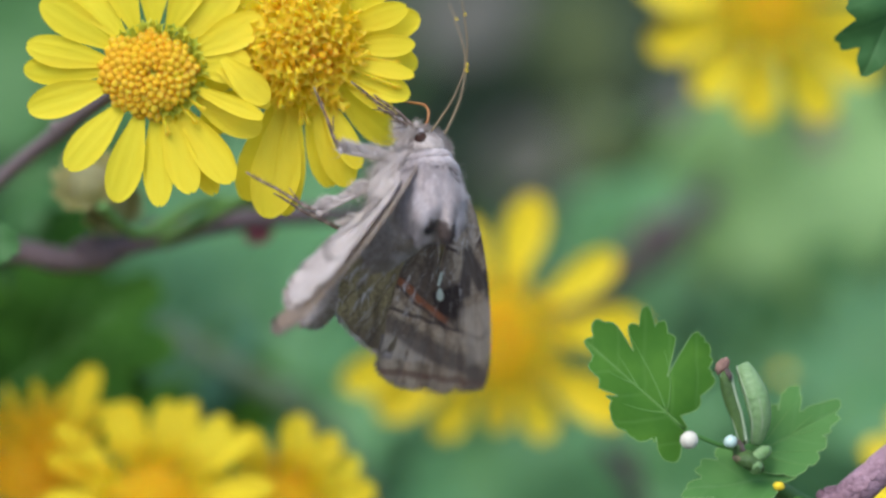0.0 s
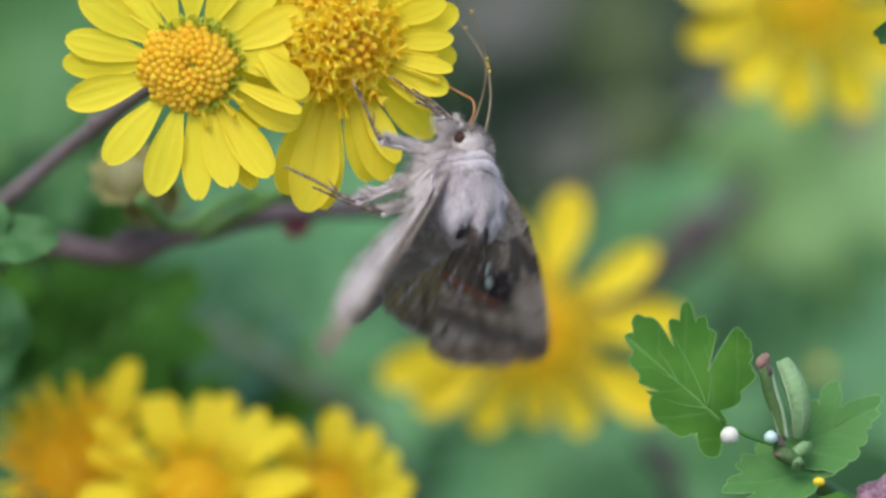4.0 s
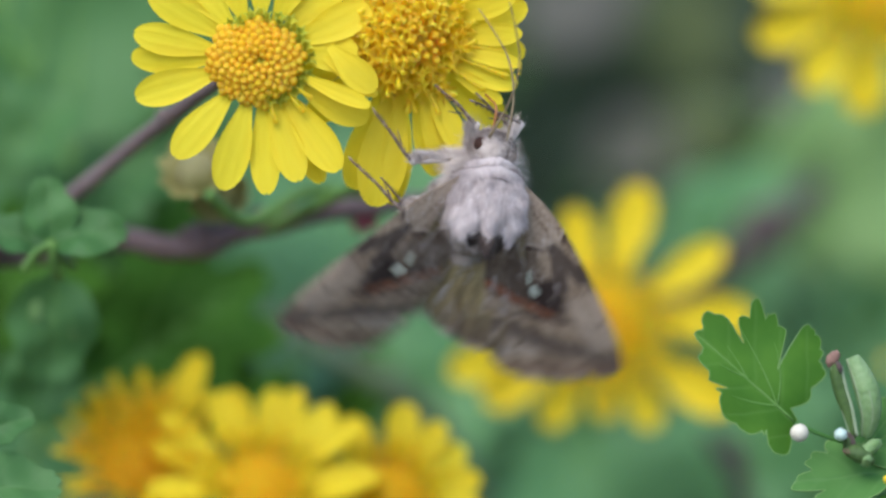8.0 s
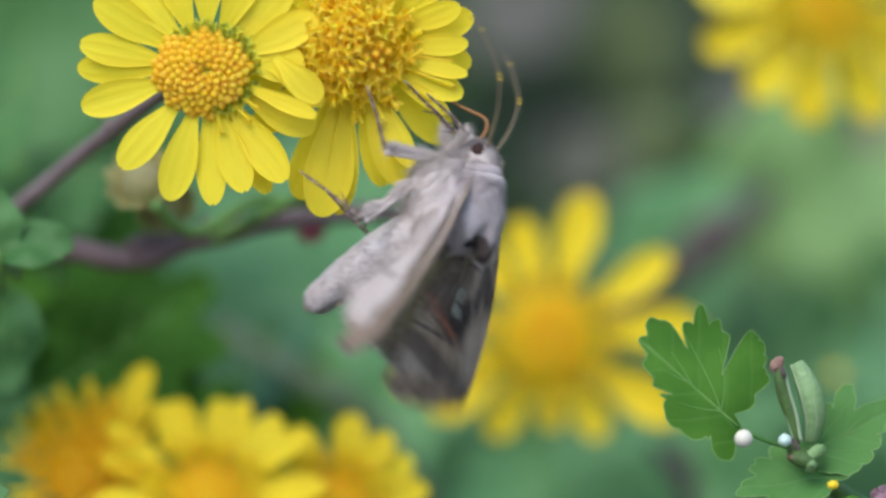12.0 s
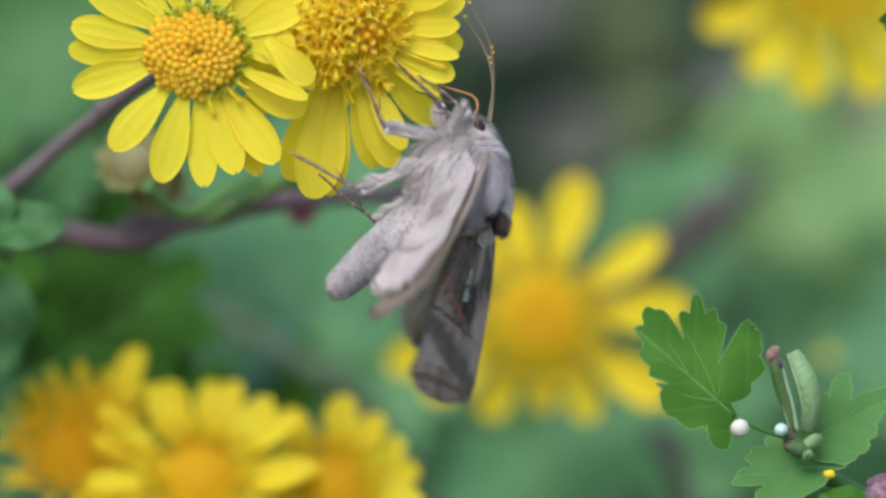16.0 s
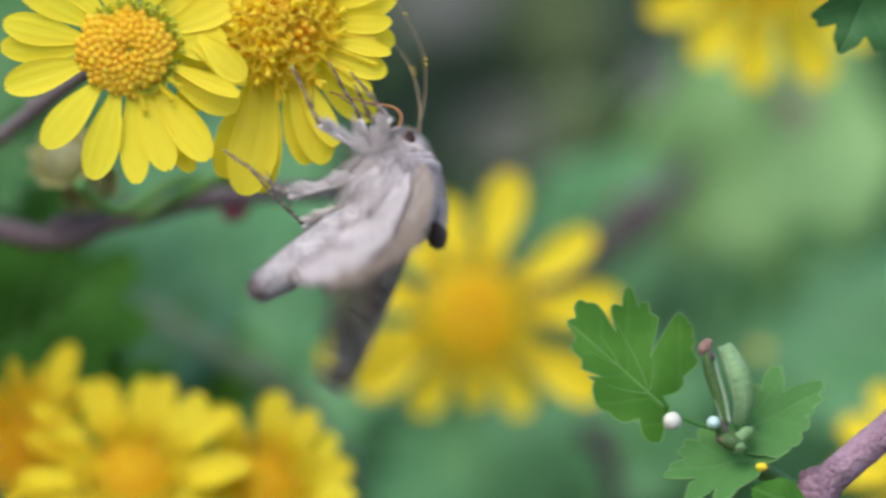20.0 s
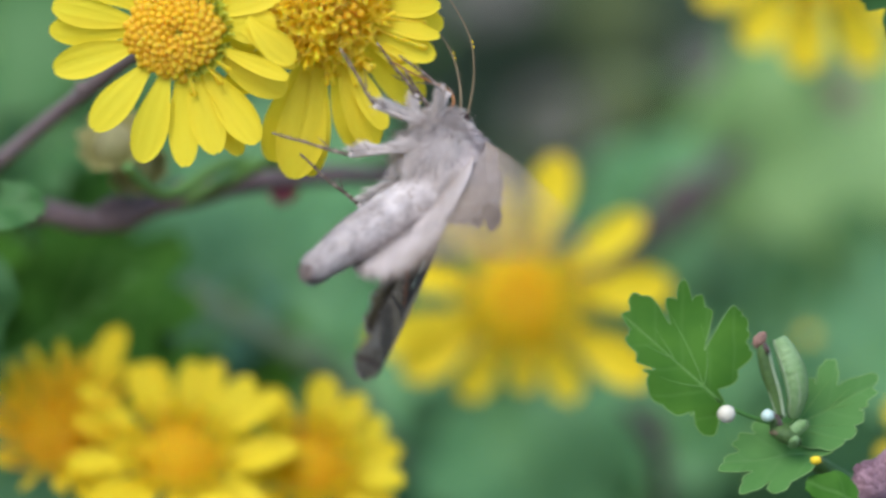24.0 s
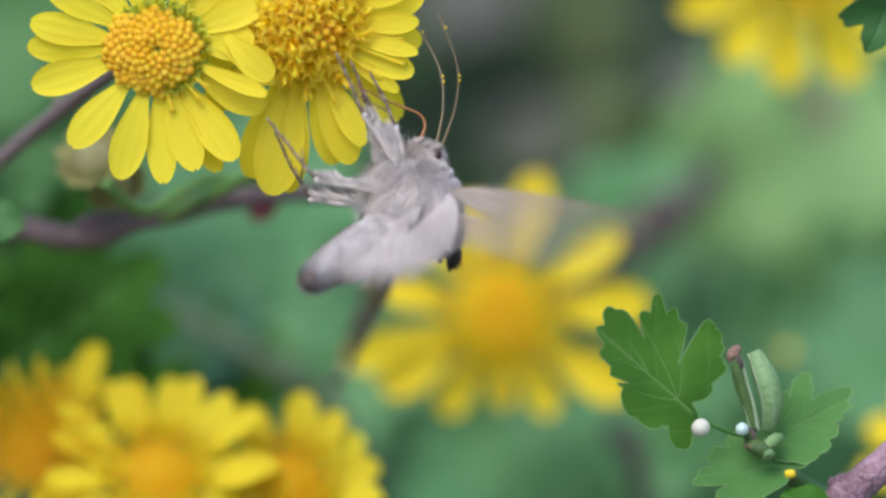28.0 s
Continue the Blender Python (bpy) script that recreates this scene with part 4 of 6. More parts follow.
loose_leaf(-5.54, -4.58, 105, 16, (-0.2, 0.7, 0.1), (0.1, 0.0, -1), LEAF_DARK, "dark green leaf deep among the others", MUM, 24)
loose_leaf(15.23, -19.96, 80, 17, (0.2, 0.8, 0.1), (0.0, 0.6, -1), LEAF_BLUE, "broad bluish-green leaf behind", MUM, 25)
loose_leaf(-30.7, -0.1, 11, 5.0, (-0.12, 1, 0.1), (0.2, 0.5, -1), LEAF_MID, "small rounded green leaflet on the branch", OVAL, 5)
loose_leaf(-31.0, 0.1, 11, 5.6, (0.96, 0.22, 0.0), (0.0, 0.7, -1), LEAF_MID, "small rounded green leaflet on the branch", OVAL, 6)
loose_leaf(-31.0, -0.2, 13, 4.6, (-0.9, 0.35, 0.1), (0.0, 0.7, -1), LEAF_MID, "small rounded green leaflet on the branch", OVAL, 41)
loose_leaf(-30.9, -5.4, 25, 7.6, (-0.15, -1, 0.1), (0.1, 0.5, -1), LEAF_MID, "rounded green leaf in the shade of another", OVAL, 42)
flecked_leaf = loose_leaf(-30.54, -1.50, 20, 8.5, (-0.05, -1, 0.1), (0.1, 0.4, -1), LEAF_MID, "rounded dull green leaf with two pale flecks", OVAL, 7)
loose_leaf(-35.92, -12.85, 6, 4.2, (0.9, 0.3, 0), (0, 0.5, -1), LEAF_MID, "small glossy oval leaf", OVAL, 8)
loose_leaf(-36.31, -16.40, 5, 6.4, (0.95, -0.02, 0), (0, 0.7, -1), LEAF_MID, "small glossy oval leaf", OVAL, 9)
loose_leaf(-17.46, -7.65, 85, 26, (0.7, 0.75, 0.2), (0.0, 0.9, -0.8), LEAF_BLUE, "broad green leaf behind", MUM, 10)
loose_leaf(-3.23, -12.27, 78, 22, (-0.9, 0.5, 0.1), (0.0, 0.6, -1), LEAF_BLUE, "broad bluish-green leaf behind", MUM, 11)
loose_leaf(-16.31, -11.2, 62, 11, (0.4, 0.5, 0.1), (-0.2, 0.8, -1), LEAF_TEAL, "dull blue-green leaf behind", OVAL, 12)
loose_leaf(11.77, -2.27, 88, 13, (0.75, 0.8, 0.1), (0.0, 0.5, -1), LEAF_BLUE, "rounded bluish-green leaf behind", OVAL, 13)
loose_leaf(23.4, -3.42, 100, 22, (0.1, 1, 0.1), (0.0, 0.8, -0.8), LEAF_PALE, "large pale green leaf far behind", OVAL, 14)
loose_leaf(28.31, -3.81, 96, 24, (0.0, 1, 0.1), (-0.1, 0.8, -0.8), LEAF_PALE, "large pale green leaf far behind", OVAL, 15)
loose_leaf(4.46, -9.96, 66, 19, (0.25, -0.9, -0.2), (0.0, 0.7, -1), LEAF_BLUE, "broad lobed bluish leaf below the flowers", MUM, 16)
loose_leaf(19.85, -7.65, 95, 24, (0.9, 0.05, 0.1), (0.0, 0.7, -1), LEAF_BLUE, "broad bluish-green leaf behind", OVAL, 17)
loose_leaf(17.54, -5.2, 110, 13, (-0.4, 0.8, 0.1), (0.0, 0.5, -1), LEAF_BLUE, "broad bluish-green leaf behind", OVAL, 18)
loose_leaf(34.9, 19.4, 4, 8.0, (-0.40, -0.9, 0.0), (0.3, 0.1, -1), LEAF_MID, "green lobed leaf hanging at the edge", MUM, 19)
loose_leaf(26.77, -12.27, 70, 20, (0.9, 0.5, 0.1), (0.0, 0.6, -1), LEAF_BLUE, "broad bluish-green leaf behind", MUM, 20)
loose_leaf(-10.15, -13.81, 72, 16, (0.6, 0.4, 0.1), (0.0, 0.5, -1), LEAF_BLUE, "bluish-green lobed leaf far behind", MUM, 21)
# Two thin pale flecks on the rounded leaf's face.
for x, y in ((-1.5, 4.2), (1.3, 3.2)):
    part("pale_fleck", solid("pale_fleck", *egg(0.32, 0.75, 0.05, 8, 12, 0.3, 3), LEAF_PALE), flecked_leaf, mm(x, y, 0.25 * abs(x) - 0.1), "pale fleck on the leaf")

# ---- the shoot with its pearls ----
shoot = thing("leafy_shoot", Matrix.Translation(at(23.69, -13.81, 0)), "young green shoot with lobed leaves and folded tip leaves", "shoot")
SHOOT_HOME = shoot.matrix_basis.copy()


def on_shoot(name, shape, material, m, label="", kind=""):
    return part(name, solid(name, *shape, material), shoot, SHOOT_HOME.inverted() @ m, label, kind)


LOBES_A = [(10.6, 0.70, 0.10), (17, 0.65, 0.09), (2, 0.645, 0.08), (-8.5, 0.55, 0.09), (-20, 0.42, 0.11), (-57, 0.32, 0.15), (-96, 0.28, 0.13), (-149, 0.41, 0.10), (-170, 0.33, 0.08),
           (41.4, 0.665, 0.07), (33, 0.57, 0.09), (52, 0.585, 0.06), (61, 0.48, 0.11), (81, 0.58, 0.08), (90, 0.54, 0.11), (97, 0.505, 0.07), (111, 0.44, 0.10), (132, 0.30, 0.1), (180, 0.25, 0.05)]
CUTS_A = [(25, 0.38, 5), (70, 0.19, 7), (-31, 0.26, 8), (-131, 0.22, 8)]
RIBS_A = [(0.16, 30, 0.62), (0.16, 62, 0.42), (0.16, -40, 0.30), (0.45, -22, 0.2), (0.42, 22, 0.26)]
LOBES_B = [(-5, 0.61, 0.10), (5, 0.53, 0.08), (14, 0.44, 0.08), (-43, 0.50, 0.075), (-35, 0.42, 0.06), (-51, 0.40, 0.06), (-67, 0.30, 0.07),
           (30, 0.38, 0.10), (58, 0.34, 0.10), (90, 0.32, 0.14), (130, 0.28, 0.14), (-110, 0.24, 0.12), (180, 0.30, 0.05)]
CUTS_B = [(-22, 0.29, 7), (-58, 0.24, 6), (22, 0.33, 6)]
RIBS_B = [(0.12, -30, 0.50), (0.12, 34, 0.42), (0.12, 62, 0.38), (0.42, -18, 0.22), (0.42, 22, 0.22)]
LOBES_C = [(-4, 0.62, 0.14), (28, 0.50, 0.15), (62, 0.42, 0.17), (-36, 0.58, 0.12), (-66, 0.44, 0.13), (105, 0.38, 0.20), (-105, 0.30, 0.2), (180, 0.43, 0.06)]
CUTS_C = [(-20, 0.34, 9), (-52, 0.30, 9), (44, 0.33, 10)]


def downy_rim(leaf, shape, n, rings):
    """A thin pale hem of down along the leaf's edge."""
    edge = [Vector(p) for p in shape[0][1 + (rings - 1) * n:1 + rings * n]]
    part("rim", solid("rim", *tube(edge + edge[:1], 0.04, 5), LEAF_PALE), leaf, None, "pale downy rim")


edge_shape = leaf_shape(10.2, LOBES_A, 0.035, 0.10, 0.10, 31, 400, 8, 0.018, CUTS_A, 0.25, 0.18)
leaf_a = on_shoot("leaf", edge_shape, LEAF, leaf_pose(19.6, -11.85, 0.5, (-0.74, 0.67, 0.0), (0.05, 0.12, -1)), "fresh green lobed leaf with a pale downy edge")
downy_rim(leaf_a, edge_shape, 400, 8)
leaf_veins(leaf_a, 10.2, RIBS_A, 0.10, 0.10, 31, 0.018, 0.018, 0.85)
edge_shape = leaf_shape(8.8, LOBES_B, 0.05, 0.12, 0.15, 32, 320, 8, 0.025, CUTS_B, 0.3, 0.18)
leaf_b = on_shoot("leaf", edge_shape, LEAF_SOFT, leaf_pose(23.8, -14.1, 1.6, (0.865, 0.50, 0.12), (-0.1, 0.35, -0.9)), "soft green lobed leaf")
downy_rim(leaf_b, edge_shape, 320, 8)
leaf_veins(leaf_b, 8.8, RIBS_B, 0.12, 0.15, 32, 0.025, 0.016, 0.85)
edge_shape = leaf_shape(7.8, LOBES_C, 0.06, 0.15, 0.05, 33, 200, 6, 0.03, CUTS_C)
downy_rim(on_shoot("leaf", edge_shape, LEAF_SOFT, leaf_pose(27.3, -14.9, 0.6, (-0.97, -0.15, 0.0), (0.0, 0.6, -0.8)), "soft green lobed leaf below the buds"), edge_shape, 200, 6)
on_shoot("leaf", leaf_shape(4.2, OVAL, 0.05, 0.15, 0.2, 34, 80, 5), LEAF, leaf_pose(29.27, -18.62, -1.0, (-0.9, 0.35, 0.0), (0.1, 0.7, -0.7)), "bright green leaf against the twig")
pod_line = spline([at(*p) * 1000 - at(23.69, -13.81, 0) * 1000 for p in [(24.5, -12.8, 0.2), (24.8, -11.4, -0.4), (24.6, -9.9, -0.6), (24.1, -8.6, -0.5), (23.55, -7.5, -0.3)]], 24)
pod_r = [0.30 + 0.54 * math.sin(min(1.0, (i + 1) / 13) * 1.57) * (1 if i < 12 else math.cos((i - 12) / 12 * 1.25)) for i in range(25)]
pod_ob = on_shoot("folded_leaf", tube(pod_line, pod_r, 16), BUD_GREEN, SHOOT_HOME, "pale green young leaf folded into a pod")
for dx, rw in ((-0.78, 0.07), (0.15, 0.05)):
    seam = [p + Vector((dx * r, -r * math.sqrt(1 - dx * dx) * 0.98, 0)) for p, r in zip(pod_line, pod_r)]
    part("rim", solid("rim", *tube(seam, rw, 6), DOWNY), pod_ob, SHOOT_HOME.inverted() @ SHOOT_HOME, "pale downy seam")
curl_line = [(0.1, -0.3, -0.3), (-0.35, 1.5, 0), (-0.85, 3.0, 0.2), (-1.15, 4.5, 0.4), (-1.2, 5.0, 0.4)]
curl_pose = leaf_pose(23.54, -12.65, -0.8, (0, 1, 0), (0, 0, -1))
curl = on_shoot("curled_leaf", tube(spline(curl_line, 14), [0.16 + 0.30 * math.sin((i + 1) / 16 * 3.0) for i in range(15)], 10), CURL, curl_pose, "narrow curled leaf, dark inside, with a pale rim")
for dx, rw in ((-0.38, 0.06), (0.40, 0.13)):
    rim = spline([(x + dx * (0.6 + 0.4 * math.sin(k * 0.8)), y + 0.1, z + 0.2) for k, (x, y, z) in enumerate(curl_line[:4])], 14)
    part("rim", solid("rim", *tube(rim, rw, 6), DOWNY), curl, None, "pale downy rim")
tip = egg(0.6, 0.42, 0.42, 10, 12, 0.3, 3)
on_shoot("brown_tip", tip, WITHERED, Matrix.Translation(at(22.23, -7.58, -1.3)) @ BASE.to_3x3().to_4x4() @ pose(0, 0, 0, 0, -55, 0), "pinkish-brown withered tip")
on_shoot("brown_tip", egg(0.42, 0.2, 0.2, 8, 10, 0.3, 5), FUR_DARK, Matrix.Translation(at(22.65, -8.12, -1.6)) @ BASE.to_3x3().to_4x4() @ pose(0, 0, 0, 0, 65, 0), "dark withered tip")
for k, (x, y, w, r, ry) in enumerate([(0.9, -0.3, -0.8, 0.75, 25), (1.7, 0.2, -0.5, 0.6, -30), (0.3, 0.3, -0.4, 0.6, 60), (1.4, -0.7, -0.6, 0.6, 10)]):
    m = Matrix.Translation(at(23.12 + x, -13.81 + y, w)) @ BASE.to_3x3().to_4x4() @ pose(0, 0, 0, 0, ry, 30 * k)
    on_shoot("tip_bud", egg(r * 1.5, r * 0.8, r * 0.8, 8, 12, 0.25, k), BUD_GREEN if k % 2 else CURL, m, "downy green bud")
on_shoot("egg", egg(0.62, 0.6, 0.62, 10, 14, 0.04, 1), WHITE, Matrix.Translation(at(19.96, -12.62, -1.6)), "white round insect egg on the leaf")
on_shoot("egg", egg(0.46, 0.5, 0.42, 10, 14, 0.12, 2), BLUISH, Matrix.Translation(at(22.77, -12.73, -1.6)), "bluish-white round insect egg on the bud")
on_shoot("leafstalk", tube(spline([at(*p) * 1000 - at(23.69, -13.81, 0) * 1000 for p in [(19.7, -11.95, 0.3), (21.6, -12.8, -0.1), (23.62, -13.42, 0.3)]], 8), 0.15, 8), LEAF_SOFT, SHOOT_HOME, "downy green leafstalk")
on_shoot("bract", egg(0.7, 0.35, 0.3, 8, 12, 0.35, 8), WITHERED, Matrix.Translation(at(23.62, -14.04, -0.9)) @ BASE.to_3x3().to_4x4() @ pose(0, 0, 0, 0, 20, 0), "brown withered bract")
on_shoot("bract", egg(0.7, 0.3, 0.3, 8, 12, 0.35, 9), FUR_DARK, Matrix.Translation(at(23.38, -13.04, -0.7)) @ BASE.to_3x3().to_4x4() @ pose(0, 0, 0, 0, 60, 0), "dark withered bract")
on_shoot("bract", egg(0.8, 0.4, 0.3, 8, 12, 0.35, 12), FUR_DARK, Matrix.Translation(at(24.15, -14.27, -0.6)) @ BASE.to_3x3().to_4x4() @ pose(0, 0, 0, 0, 25, 0), "dark withered bract")
on_shoot("pollen_grain", egg(0.4, 0.36, 0.3, 8, 10, 0.3, 4), POLLEN, Matrix.Translation(at(26.04, -15.77, -2.2)), "yellow clump of pollen")
shoot_stem = spline([at(*p) * 1000 - at(23.69, -13.81, 0) * 1000 for p in [(23.88, -13.62, 0.8), (24.85, -14.96, 3.0), (27.15, -16.69, 5.0), (29.27, -17.85, 3.0)]], 14)
on_shoot("stalk", tube(shoot_stem, [0.45 + 0.02 * i for i in range(15)], 10), STALK, SHOOT_HOME)
twig = spline([at(*p) * 1000 - at(23.69, -13.81, 0) * 1000 for p in [(25.23, -21.88, 4), (29.08, -18.04, 2.5), (32.54, -15.04, 1.5), (36.00, -12.08, 1), (40.62, -7.65, 2)]], 30)
tw_r = [1.15 * (1 + 0.10 * noise.noise(Vector((i * 0.7, 0, 0))) + (0.35 if 9 <= i <= 10 else 0)) for i in range(31)]
twig_ob = on_shoot("twig", tube(twig, tw_r, 18), TWIG, SHOOT_HOME, "pinkish-brown rough woody twig")
stub = [twig[9] + Vector(d) for d in ((0, 0, 0.3), (-0.7, -0.3, 1.0), (-1.1, -0.4, 1.3))]
part("stub", solid("stub", *tube(stub, [0.6, 0.45, 0.3], 9), TWIG), twig_ob, None, "short broken side stub")

